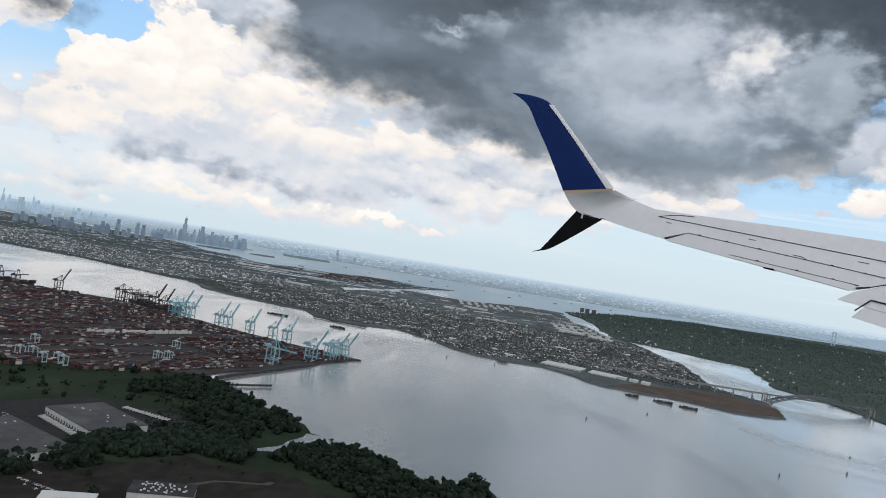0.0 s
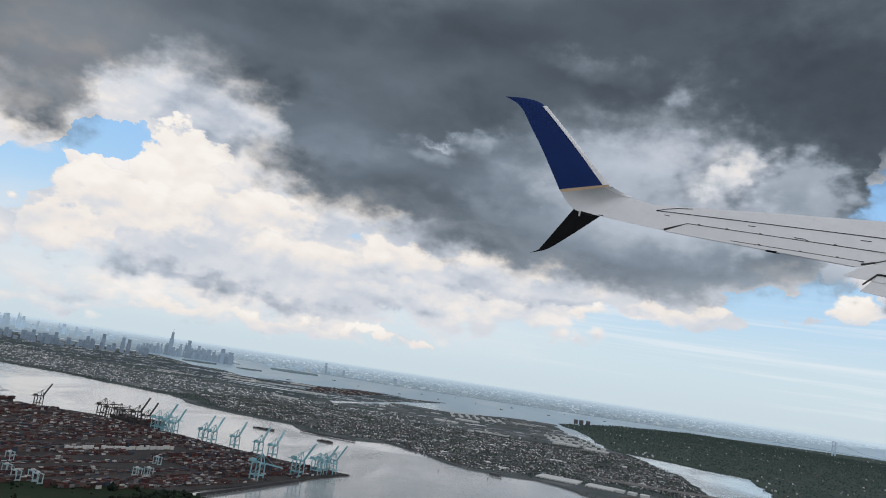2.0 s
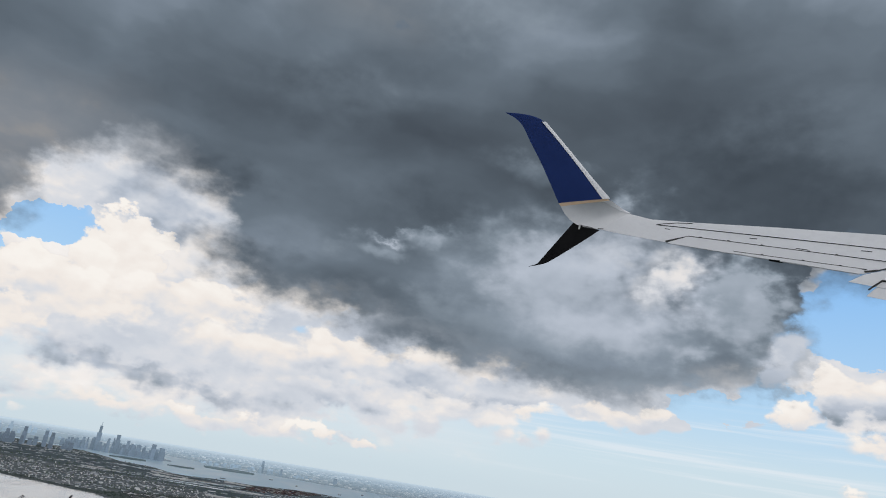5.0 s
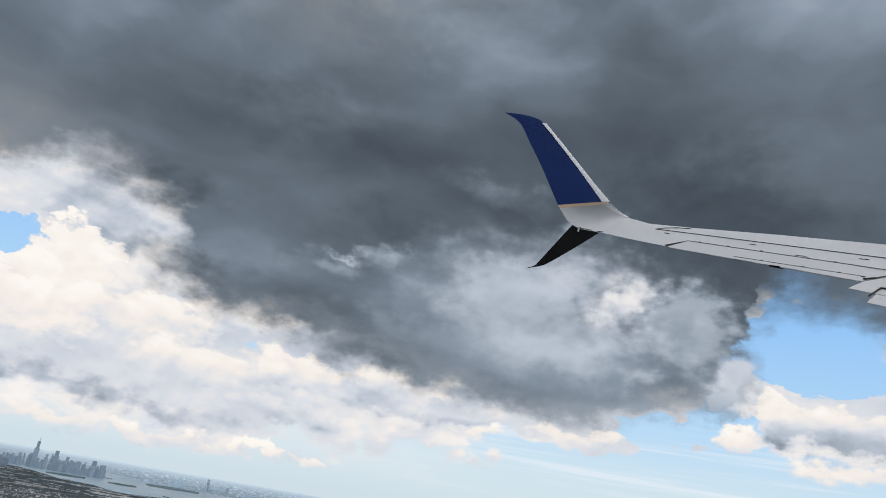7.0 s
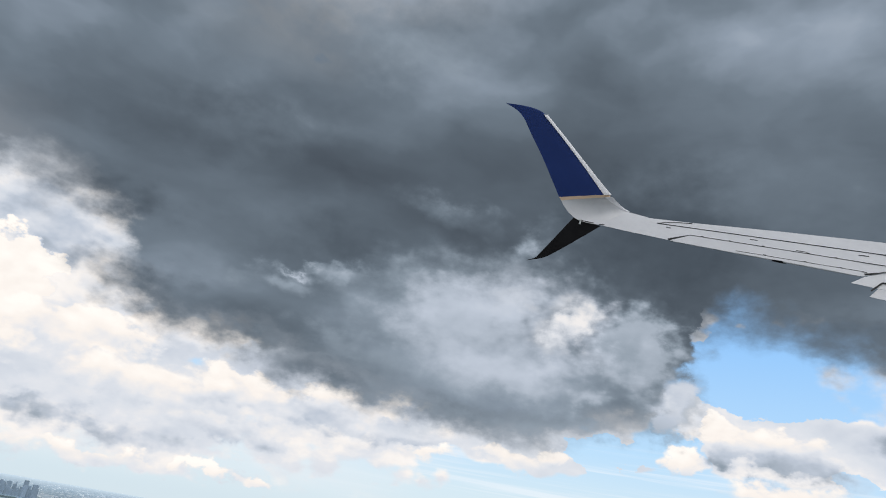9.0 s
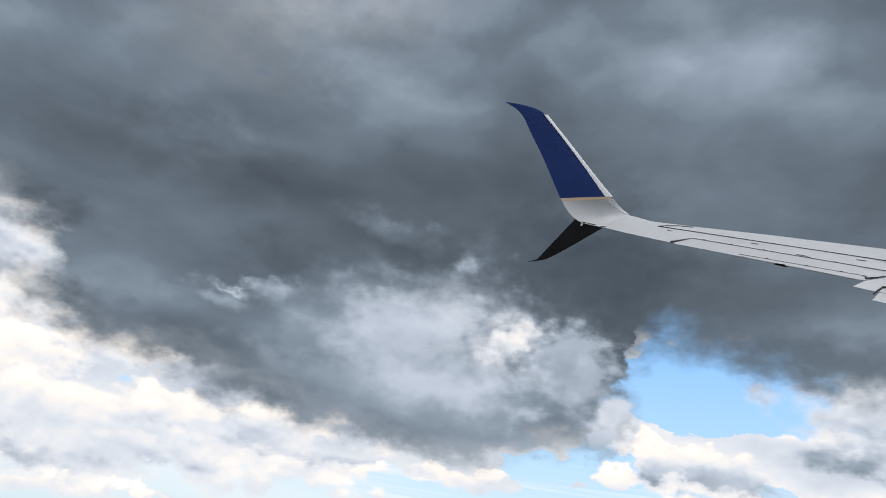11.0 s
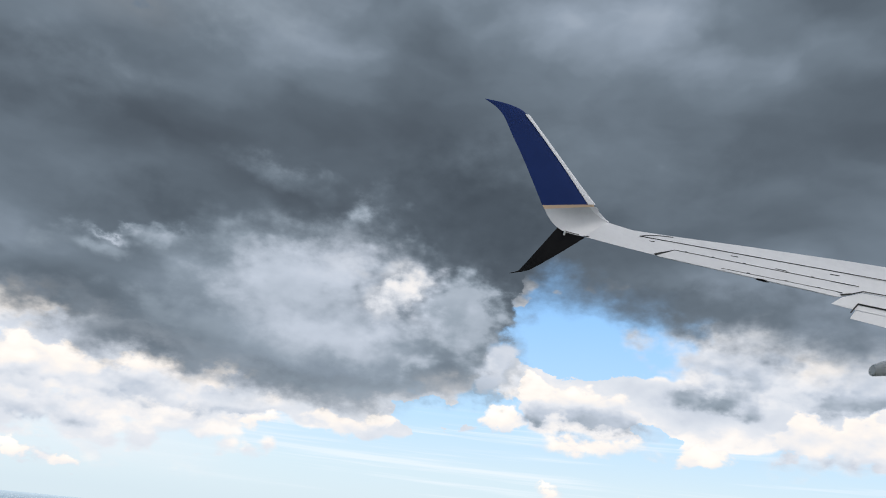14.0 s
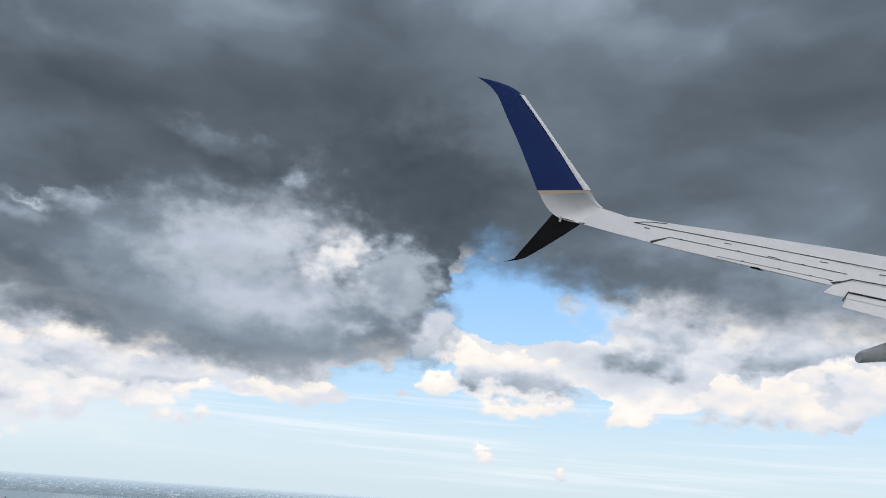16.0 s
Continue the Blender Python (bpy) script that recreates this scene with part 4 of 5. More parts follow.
def crowns_mesh(name, mat, x, y, z, r, lobes, plan=True):
    """Tree crowns, each of several uneven lobes of leaf, as one mesh."""
    if plan:
        x, y, small = on_maps(x, y)
        r = r * small
    n = len(x) * lobes
    rr = np.repeat(r, lobes)
    cx = np.repeat(x, lobes) + rng.normal(0, 0.45, n) * rr
    cy = np.repeat(y, lobes) + rng.normal(0, 0.45, n) * rr
    cz = np.repeat(z, lobes) + rng.uniform(0.35, 1.35, n) * rr
    size = rr * rng.uniform(0.35, 0.75, n)
    bumps = rng.uniform(0.65, 1.3, (n, len(ICO_V), 1))
    v = ICO_V[None] * bumps * size[:, None, None] + np.stack([cx, cy, cz], 1)[:, None]
    f = ICO_F[None] + (np.arange(n) * len(ICO_V))[:, None, None]
    me = bpy.data.meshes.new(name)
    me.from_pydata(v.reshape(-1, 3).tolist(), [], f.reshape(-1, 3).tolist())
    me.materials.append(mat)
    me.update()
    return new(name, me)


# container stacks in blocks along the quay
YARD_EDGE = [(-420, 600), (-364, 608), (-318, 622), (-267, 616), (-196, 574), (-106, 524), (-52, 497), (-70, 458), (-110, 376), (-143, 342), (-177, 320), (-420, 330)]


YARD_TEAL = material("pale_teal_paint", [(0.3, (0.36, 0.50, 0.54)), (0.7, (0.46, 0.58, 0.60))], 0.3, rough=0.5)
ROWS = radians(57)
REEFER = (-200, 434)
YARD_CRANES = [(-188, 345, 57), (-184, 349, 57), (-174, 339, 57), (-169, 344, 57), (-164, 339, 57), (-139, 389, 57), (-135, 394, 57), (-145, 433, 57), (-201, 381, 57)]


def stacks():
    px, py, tall = [], [], []
    a = -330.0
    while a < 330:
        b = -260.0
        while b < 260:
            rows, tiers, fill = int(rng.integers(5, 9)), rng.integers(1, 5), rng.choice([0.0, 0.5, 0.85, 0.95, 0.95])
            for i in range(18):
                for j in range(rows):
                    if rng.random() < fill:
                        px.append(a + i * 2.52 + rng.uniform(-0.05, 0.05))
                        py.append(b + j * 0.86)
                        tall.append(0.52 * max(1, tiers + rng.integers(-1, 2)))
            b += rows * 0.86 + rng.choice([1.8, 3.4])
        a += 18 * 2.52 + rng.choice([2.5, 6.0])
    u, v, h = np.array(px), np.array(py), np.array(tall)
    c, s = math.cos(ROWS), math.sin(ROWS)
    x, y = -210 + c * u - s * v, 470 + s * u + c * v
    ok = inside(YARD_EDGE, x, y)
    x, y, h = x[ok], y[ok], h[ok]
    low = np.maximum(h - 0.52, 0.5)
    boxes_mesh_out = boxes_mesh("container_stacks", BOXES, np.tile(x, 2), np.tile(y, 2), np.concatenate([np.full(len(x), 0.68), 0.70 + low]), 2.42, 0.80, np.concatenate([low, np.where(h > 0.6, 0.52, 0.02)]), ROWS)
    return tagged(boxes_mesh_out, "stacks of rust-red, grey and white shipping containers in rows", "containers", kind="stuff")


stacks()


x, y = np.meshgrid(np.arange(30), np.arange(2))
u, v = x.ravel() * 2.6, y.ravel() * 0.95
keep = rng.random(len(u)) < 0.62
u, v = u[keep], v[keep]
k = len(u)
tagged(boxes_mesh("reefer_stacks", PALE, REEFER[0] + u * math.cos(ROWS) - v * math.sin(ROWS), REEFER[1] + u * math.sin(ROWS) + v * math.cos(ROWS), np.full(k, 0.74), np.full(k, 2.42), np.full(k, 0.85), rng.choice([1.6, 2.1, 2.1, 2.6], k), np.full(k, ROWS)), "long double row of white refrigerated containers", "containers", kind="stuff")


def yard_crane():
    crane = tagged(new("yard_crane"), "pale teal rubber-tyred gantry crane among the container stacks", "crane", "gantry cranes in the yard")
    for sx in (-1.1, 1.1):
        for sy in (-2.4, 2.4):
            bm = bmesh.new()
            bar(bm, (sx, sy, 0), (sx, sy, 4.4), 0.34)
            part("leg", bm, YARD_TEAL, crane)
        bm = bmesh.new()
        bar(bm, (sx, -2.8, 4.5), (sx, 2.8, 4.5), 0.45)
        part("girder", bm, YARD_TEAL, crane)
    for sy in (-2.4, 2.4):
        bm = bmesh.new()
        bar(bm, (-1.5, sy, 0.35), (1.5, sy, 0.35), 0.5)
        part("sill_beam", bm, YARD_TEAL, crane)
    bm = bmesh.new()
    box(bm, 0, 0.8, 4.5, 1.6, 1.0, 0.7)
    part("trolley", bm, PALE, crane, "pale trolley house")
    return crane


first = yard_crane()
for i, (x, y, turn) in enumerate(YARD_CRANES):
    m = at(x, y, 0.7, turn)
    if i == 0:
        first.matrix_world = m
    else:
        copy_thing(first, m)

# ---- quay cranes ----
def quay_crane(paint, boom_up, label):
    crane = tagged(new("quay_crane"), label, "crane", "quay cranes along the terminal")
    for sx in (-2.3, 2.3):
        for sy in (-3.0, 3.0):
            bm = bmesh.new()
            bar(bm, (sx, sy, 0), (sx * 0.9, sy, 9.4), 0.55)
            part("leg", bm, paint, crane)
        bm = bmesh.new()
        bar(bm, (sx * 0.97, -3.0, 3.0), (sx * 0.97, 3.0, 3.0), 0.42)
        part("portal_beam", bm, paint, crane)
        bm = bmesh.new()
        bar(bm, (sx * 0.96, -3.0, 3.2), (sx * 0.92, 3.0, 9.2), 0.26)
        part("brace", bm, paint, crane)
    for sy in (-3.0, 3.0):
        for z in (3.0, 9.3):
            bm = bmesh.new()
            bar(bm, (-2.2, sy, z), (2.2, sy, z), 0.42)
            part("cross_beam", bm, paint, crane)
    bm = bmesh.new()
    for sx in (-0.7, 0.7):
        bar(bm, (sx, -7.5, 9.9), (sx, 3.6, 9.9), 0.5)
    for y in (-7.2, -4.5, -1.8, 0.9, 3.3):
        bar(bm, (-0.7, y, 9.9), (0.7, y, 9.9), 0.25)
    part("girder", bm, paint, crane)
    tip = (0, 3.6 + 13 * math.cos(radians(58)), 10.2 + 13 * math.sin(radians(58))) if boom_up else (0, 16.4, 9.9)
    bm = bmesh.new()
    for sx in (-0.6, 0.6):
        bar(bm, (sx, 3.6, 10.0), (sx, tip[1], tip[2]), 0.55)
    for f in (0.2, 0.45, 0.7, 0.98):
        p = Vector((0, 3.6, 10.0)).lerp(Vector(tip), f)
        bar(bm, (-0.6, p.y, p.z), (0.6, p.y, p.z), 0.3)
    part("boom", bm, paint, crane, "raised boom" if boom_up else "lowered boom")
    bm = bmesh.new()
    for sx in (-1, 1):
        bar(bm, (sx * 1.9, 3.0, 9.4), (sx * 0.4, 1.8, 15.0), 0.36)
        bar(bm, (sx * 1.9, -3.0, 9.4), (sx * 0.4, 1.6, 15.0), 0.26)
    bar(bm, (-0.5, 1.7, 15.0), (0.5, 1.7, 15.0), 0.4)
    part("apex_frame", bm, paint, crane)
    bm = bmesh.new()
    p = Vector((0, 3.6, 10.0)).lerp(Vector(tip), 0.62)
    bar(bm, (0, 1.7, 15.0), p, 0.16)
    bar(bm, (0, 1.7, 15.0), (0, -7.0, 10.1), 0.16)
    part("stay", bm, paint, crane)
    bm = bmesh.new()
    box(bm, 0, -4.2, 10.2, 2.0, 3.2, 1.3)
    part("machinery_house", bm, paint, crane)
    bm = bmesh.new()
    box(bm, 0.2, 1.5, 8.6, 0.7, 0.9, 0.9)
    part("cabin", bm, PALE, crane, "pale operator cabin")
    return crane


def row_of(first, spots, turn):
    for i, (x, y) in enumerate(spots):
        m = at(x, y, 0.7, turn + (i % 3 - 1) * 0.6)
        if i == 0:
            first.matrix_world = m
        else:
            copy_thing(first, m)


TEAL_UP = "teal steel quay crane with its boom raised, on the terminal's quay"
TEAL_DOWN = "teal steel quay crane with a lowered boom, on the terminal's quay"
row_of(quay_crane(TEAL, True, TEAL_UP), [(-197, 583), (-187, 578), (-159, 562), (-151, 558), (-131, 547), (-111, 536), (-99, 529)], -28)
row_of(quay_crane(TEAL, False, TEAL_DOWN), [(-204, 587), (-193, 581)], -28)
row_of(quay_crane(TEAL, True, TEAL_UP), [(-70, 466), (-58, 490), (-53, 497)], -116)
row_of(quay_crane(TEAL, False, TEAL_DOWN), [(-87, 431), (-61, 484)], -116)
row_of(quay_crane(RUSTY, False, "dark steel quay crane with a lowered boom above a ship"), [(-262, 620), (-254, 617), (-245, 612), (-236, 607)], -29)
row_of(quay_crane(RUSTY, True, "dark steel quay crane with its boom raised beside a ship"), [(-226, 601), (-216, 596), (-318, 625)], -29)
row_of(quay_crane(RUSTY, False, "dark steel quay crane on the far end of the terminal"), [(-362, 611), (-349, 614)], -8)


# ---- ships, barges, jetties ----
def ship(name, length, beam, depth, label, loads, house, m):
    hull = []
    for f, w in ((0, 0.7), (0.06, 0.95), (0.2, 1), (0.8, 1), (0.93, 0.7), (1, 0.08)):
        x = (f - 0.5) * length
        hull.append([(x, -beam / 2 * w, depth), (x, -beam / 2 * w * 0.8, -0.3), (x, beam / 2 * w * 0.8, -0.3), (x, beam / 2 * w, depth)])
    vessel = tagged(new(name), label, "ship" if length > 30 else "barge", "vessels on the water")
    vessel.matrix_world = m
    part("hull", loft(hull), HULL, vessel)
    if house:
        bm = bmesh.new()
        box(bm, -length * 0.36, 0, depth, length * 0.06, beam * 0.8, house)
        box(bm, -length * 0.36, 0, depth + house, length * 0.03, beam * 0.5, house * 0.3)
        part("deck_house", bm, PALE, vessel, "pale deck house")
    if loads:
        bm = bmesh.new()
        r = random.Random(int(length * 10))
        step = length * 0.8 / loads
        for i in range(loads):
            if r.random() < 0.85:
                box(bm, (i + 0.5) * step - length * 0.30, 0, depth, step * 0.85, beam * 0.85, r.uniform(0.3, 1.0) * beam * 0.35)
        tagged(part("cargo", bm, BOXES, vessel, "stacked cargo"), kind="stuff")
    return vessel


ship("container_ship", 62, 8.5, 3.0, "dark container ship lying along the quay", 14, 5.0, at(-230, 616, 0, -29))
ship("container_ship", 50, 8.0, 3.0, "dark container ship lying at the terminal's far end", 11, 5.0, at(-366, 628, 0, 2))
for x, y, n, turn in ((160, 545, 10, -20), (181, 537, 14, -22), (197, 528, 13, -20), (-84, 690, 16, -18), (-148, 720, 22, -12)):
    ship("barge", n, 3.0, 0.9, "low dark barge moored on the grey bay", 6, 0.8 if n > 10 else 0, at(x, y, 0, turn))
for x, y in ((-420, 2250), (-90, 2500), (40, 2560), (180, 2700), (330, 2850), (-250, 2700), (430, 2600), (120, 3100), (-380, 3000), (560, 3000), (700, 2900), (-20, 2900), (250, 2450)):
    ship("harbour_boat", 16, 4, 1.6, "small dark boat on the far blue bay", 0, 2.0, at(x, y, 0, rng.uniform(0, 180)))
for x, y in ((100, 420), (150, 470), (260, 430), (230, 380), (180, 350), (20, 600), (60, 600)):
    bm = bmesh.new()
    bmesh.ops.create_cone(bm, cap_ends=True, segments=8, radius1=0.45, radius2=0.25, depth=1.6, matrix=Matrix.Translation((0, 0, 0.6)))
    ob = tagged(link("channel_buoy", bm, HULL), "small dark channel buoy floating on the bay", "buoy", "buoys on the bay")
    ob.matrix_world = at(x, y, 0)


def jetty(a, b, wide, label):
    a, b = Vector((*on_map(*a)[:2], 0)), Vector((*on_map(*b)[:2], 0))
    d = b - a
    thing = tagged(new("jetty"), label, "jetty")
    bm = bmesh.new()
    bar(bm, a + Vector((0, 0, 0.8)), b + Vector((0, 0, 0.8)), wide)
    part("deck", bm, HULL, thing)
    for i in range(int(d.length / 3) + 1):
        p = a + d * min(i * 3 / d.length, 1)
        bm = bmesh.new()
        bar(bm, p - Vector((0, 0, 0.5)), p + Vector((0, 0, 1.1)), 0.3)
        part("pile", bm, HULL, thing)


jetty((-92, 352), (-72, 368), 0.8, "narrow dark timber jetty out from the marsh")
for i in range(4):
    jetty((64 + i * 2.2, 634 - i), (66 + i * 2.2, 619 - i), 0.5, "row of old dark timber piles in the water")
jetty((-118, 752), (-60, 728), 0.9, "long dark breakwater off the far shore")
jetty((-100, 366), (-66, 452), 1.2, "dark edge of the terminal's quay")


# ---- warehouses ----
def warehouse(corner, ahead, wide, deep, high, walls, roof, label, doors=0, units=6):
    """corner: where two walls meet; ahead: the bearing of the long wall from there, in degrees from x."""
    hall = tagged(new("warehouse"), label, "warehouse")
    hall.matrix_world = at(*corner, 0.6, ahead)
    bm = bmesh.new()
    box(bm, wide / 2, deep / 2, 0, wide, deep, high)
    part("wall", bm, walls, hall)
    bm = bmesh.new()
    box(bm, wide / 2, deep / 2, high + 0.004, wide + 0.3, deep + 0.3, 0.12)
    part("roof", bm, roof, hall)
    r = random.Random(int(wide * 7 + deep))
    for i in range(doors):
        x = (i + 0.5) * wide / doors
        bm = bmesh.new()
        box(bm, x, -0.03, 0.15, wide / doors * 0.34, 0.08, high * 0.36)
        part("dock_door", bm, LINE, hall, "dark loading door")
    for i in range(units):
        bm = bmesh.new()
        box(bm, r.uniform(0.1, 0.9) * wide, r.uniform(0.1, 0.9) * deep, high + 0.12, r.uniform(0.3, 0.7), r.uniform(0.3, 0.6), r.uniform(0.15, 0.35))
        part("roof_unit", bm, PALE, hall, "small pale roof unit")
    return hall


warehouse((-128, 258), -38, 32, 21, 2.4, PALE, ROOF, "long white warehouse with a flat grey roof in a truck yard", 16, 9)
warehouse((-141, 222), -33, 38, 21, 2.4, PALE, ROOF, "long white warehouse with a grey roof beside trees", 18, 10)
warehouse((-70, 192), 12, 17, 9.5, 1.8, PALE, ROOF_DARK, "low building with a dark roof and many roof units", 0, 40)
warehouse((-86, 176), 14, 13, 8, 1.8, PALE, ROOF_WHITE, "low building with a white roof", 4, 8)
warehouse((106, 655), -24, 36, 24, 1.5, PALE, ROOF_WHITE, "large white-roofed warehouse near the far shore", 8, 8)
warehouse((146, 640), -24, 24, 20, 1.3, PALE, ROOF_WHITE, "white-roofed warehouse near the far shore", 6, 6)
for i in range(3):
    warehouse((170 + i * 9, 632 - i * 5, ), -24, 7, 9, 2.0, PALE, ROOF_WHITE, "small white storage shed by the shore", 0, 0)


def trailer(label):
    t = tagged(new("truck_trailer"), label, "trailer", "trailers in the truck yard")
    bm = bmesh.new()
    box(bm, 0, 0, 0.24, 2.7, 0.52, 0.56)
    part("box_body", bm, PALE, t)
    for x in (-1.0, -0.75, 0.9):
        bm = bmesh.new()
        box(bm, x, 0, 0, 0.2, 0.48, 0.24)
        part("axle", bm, HULL, t)
    return t


one = trailer("white box trailer parked in the warehouse yard")
one.matrix_world = at(-109, 281, 0.62, 66)
for i in range(1, 14):
    copy_thing(one, at(-109 + i * 1.5, 281 - i * 0.62, 0.62, 66))
for i in range(18):
    copy_thing(one, at(-126 + i * 1.42, 252.5 - i * 1.10, 0.62, 55 + (i % 4) * 2))
for i in range(16):
    copy_thing(one, at(-137 + i * 1.9, 216.5 - i * 1.22, 0.62, 57))


def car_lines(lines):
    x, y, a = [], [], []
    for x1, y1, x2, y2, n in lines:
        for i in range(n):
            if rng.random() < 0.8:
                x.append(x1 + (x2 - x1) * i / n)
                y.append(y1 + (y2 - y1) * i / n)
                a.append(math.atan2(y2 - y1, x2 - x1) + 1.4)
    x, y, a = np.array(x), np.array(y), np.array(a)
    k = len(x)
    ob = boxes_mesh("parked_cars", CARS, np.tile(x, 2), np.tile(y, 2), np.concatenate([np.full(k, 0.68), np.full(k, 0.88)]), np.repeat([0.9, 0.5], k), np.repeat([0.36, 0.32], k), np.repeat([0.2, 0.13], k), np.tile(a, 2))
    tagged(ob, "rows of parked cars on the warehouse lots", "cars", kind="stuff")


car_lines([(-138, 250, -106, 226, 50), (-136, 247, -104, 223, 50), (-112, 208, -96, 199, 24), (-100, 194, -80, 186, 26), (-96, 190, -76, 182, 26), (-58, 190, -40, 196, 20)])

# ---- bridge over the strait ----
bridge = tagged(new("arch_bridge"), "grey steel arch bridge with a long viaduct over the strait", "bridge")
A0, A1, RISE, DECK = Vector((*on_map(303, 638)[:2], 0)), Vector((*on_map(402, 648)[:2], 0)), 9.0, 6.8
along = (A1 - A0).normalized()
across = Vector((-along.y, along.x, 0))
for side in (-1.6, 1.6):
    bm = bmesh.new()
    top = [A0.lerp(A1, i / 20) + across * side + Vector((0, 0, 1.5 + RISE * (1 - (i / 10 - 1) ** 2))) for i in range(21)]
    low = [p - Vector((0, 0, 1.6 + 1.6 * abs(i / 10 - 1) ** 2)) for i, p in enumerate(top)]
    for i in range(20):
        bar(bm, top[i], top[i + 1], 0.7)
        bar(bm, low[i], low[i + 1], 0.6)
        bar(bm, low[i], top[i + 1], 0.3)
        bar(bm, top[i], low[i], 0.3)
    part("arch_rib", bm, STEEL, bridge)
    for i in range(1, 20):
        if abs(low[i].z - DECK) > 0.8:
            bm = bmesh.new()
            bar(bm, low[i], (low[i].x, low[i].y, DECK), 0.25)
            part("hanger", bm, STEEL, bridge)
bm = bmesh.new()
bar(bm, A0 + Vector((0, 0, DECK)), A1 + Vector((0, 0, DECK)), 0.9)
bar(bm, A0 + across * 1.3 + Vector((0, 0, DECK)), A1 + across * 1.3 + Vector((0, 0, DECK)), 0.7)
bar(bm, A0 - across * 1.3 + Vector((0, 0, DECK)), A1 - across * 1.3 + Vector((0, 0, DECK)), 0.7)
part("deck", bm, STEEL, bridge)
for p in (A0, A1):
    bm = bmesh.new()
    for side in (-1.8, 1.8):
        for step in (-2.0, 2.0):
            bar(bm, p + across * side + along * step - Vector((0, 0, 0.5)), p + across * side + along * step + Vector((0, 0, DECK)), 0.7)
    for z in (2, 5, 8):
        bar(bm, p + across * 1.8 - along * 2 + Vector((0, 0, z)), p - across * 1.8 - along * 2 + Vector((0, 0, z)), 0.4)
        bar(bm, p - along * 2 + across * 1.8 + Vector((0, 0, z - 2)), p + along * 2 + across * 1.8 + Vector((0, 0, z)), 0.3)
    part("pier_tower", bm, CONCRETE, bridge)
WAY = [Vector((*on_map(x, y)[:2], 0)) for x, y in ((303, 638), (262, 655), (222, 676), (180, 706), (150, 745))]
for i, (p, q) in enumerate(zip(WAY, WAY[1:])):
    bm = bmesh.new()
    bar(bm, p + Vector((0, 0, DECK - i * 1.5)), q + Vector((0, 0, DECK - (i + 1) * 1.5)), 1.4)
    part("viaduct_deck", bm, CONCRETE, bridge)
    for f in (0.25, 0.6, 0.95):
        c = p.lerp(q, f)
        bm = bmesh.new()
        bar(bm, c, c + Vector((0, 0, DECK - (i + f) * 1.5)), 0.9)
        part("pier", bm, CONCRETE, bridge)

far_bridge = tagged(new("suspension_bridge"), "pale far suspension bridge tower and deck in haze", "bridge")
far_bridge.matrix_world = at(1590, 2890, 0.0)
for x, y in ((0, 0), (310, -190)):
    bm = bmesh.new()
    for i in (-6, 6):
        bar(bm, (x + i, y, 0), (x + i, y, 56), 4.0)
    for z in (20, 38, 54):
        bar(bm, (x - 6, y, z), (x + 6, y, z), 3.5)
    part("tower", bm, TOWER_FAR, far_bridge)
bm = bmesh.new()
bar(bm, (-190, 110, 15), (460, -280, 15), 3.0)
part("deck", bm, TOWER_FAR, far_bridge)
bm = bmesh.new()
for i in range(10):
    f, g = i / 10, (i + 1) / 10
    bar(bm, (310 * f, -190 * f, 18 + 38 * (2 * f - 1) ** 2), (310 * g, -190 * g, 18 + 38 * (2 * g - 1) ** 2), 1.2)
part("cable", bm, TOWER_FAR, far_bridge)


# ---- tanks ----
def tank(r, h):
    t = tagged(new("storage_tank"), "round white storage tank on the industrial shore", "tank", "storage tanks")
    bm = bmesh.new()
    bmesh.ops.create_cone(bm, cap_ends=True, segments=20, radius1=r, radius2=r, depth=h, matrix=Matrix.Translation((0, 0, h / 2)))
    part("shell", bm, ROOF_WHITE, t)
    bm = bmesh.new()
    bmesh.ops.create_cone(bm, cap_ends=True, segments=20, radius1=r * 1.02, radius2=r * 0.1, depth=h * 0.15, matrix=Matrix.Translation((0, 0, h * 1.08)))
    part("tank_roof", bm, ROOF_WHITE, t)
    return t


base = tank(5.0, 3.2)
spots = [(205 + i % 6 * 15 + (i // 6) * 4, 1130 + (i // 6) * 55 + (i % 3) * 6) for i in range(24)] + [(60 + i % 7 * 17, 1500 + (i // 7) * 60 + (i % 2) * 14) for i in range(21)] + [(75 + i * 14, 1120 + i * 8) for i in range(4)]
for i, (x, y) in enumerate(spots):
    m = at(x, y, 0.8)
    if i == 0:
        base.matrix_world = m
    else:
        copy_thing(base, m)

# ---- towns: houses and trees ----


def patches(x, y):
    """Uneven patches between -1 and 1: built-up above, green below."""
    a = np.sin(x * 0.045 + 2.0 * np.sin(y * 0.021)) * np.sin(y * 0.052 + 1.7 * np.sin(x * 0.018 + 1))
    return 0.6 * a + 0.4 * np.sin(x * 0.13 + y * 0.05) * np.sin(y * 0.11 - x * 0.04)


NEAR_TOWN = [(-10, 735), (48, 652), (100, 664), (146, 690), (230, 660), (270, 690), (305, 880), (308, 1080), (200, 1100), (120, 1080), (20, 1120), (-100, 1150), (-240, 1180), (-320, 1050), (-235, 880), (-130, 822), (-90, 770), (-33, 778)]
x, y = scatter(NEAR_TOWN, 44000, rng)
built = patches(x, y) > -0.35
x, y = x[built], y[built]
k = len(x)
tagged(boxes_mesh("town_houses", HOUSES, x, y, np.full(k, 0.75), rng.uniform(1.0, 1.9, k) * rng.choice([1, 1, 1, 1, 2.2], k), rng.uniform(0.8, 1.3, k), rng.uniform(0.5, 0.95, k), radians(24) + rng.integers(0, 2, k) * math.pi / 2 + rng.normal(0, 0.05, k), 0.35), "crowded grey and brown town houses with gabled roofs", "houses", kind="stuff")
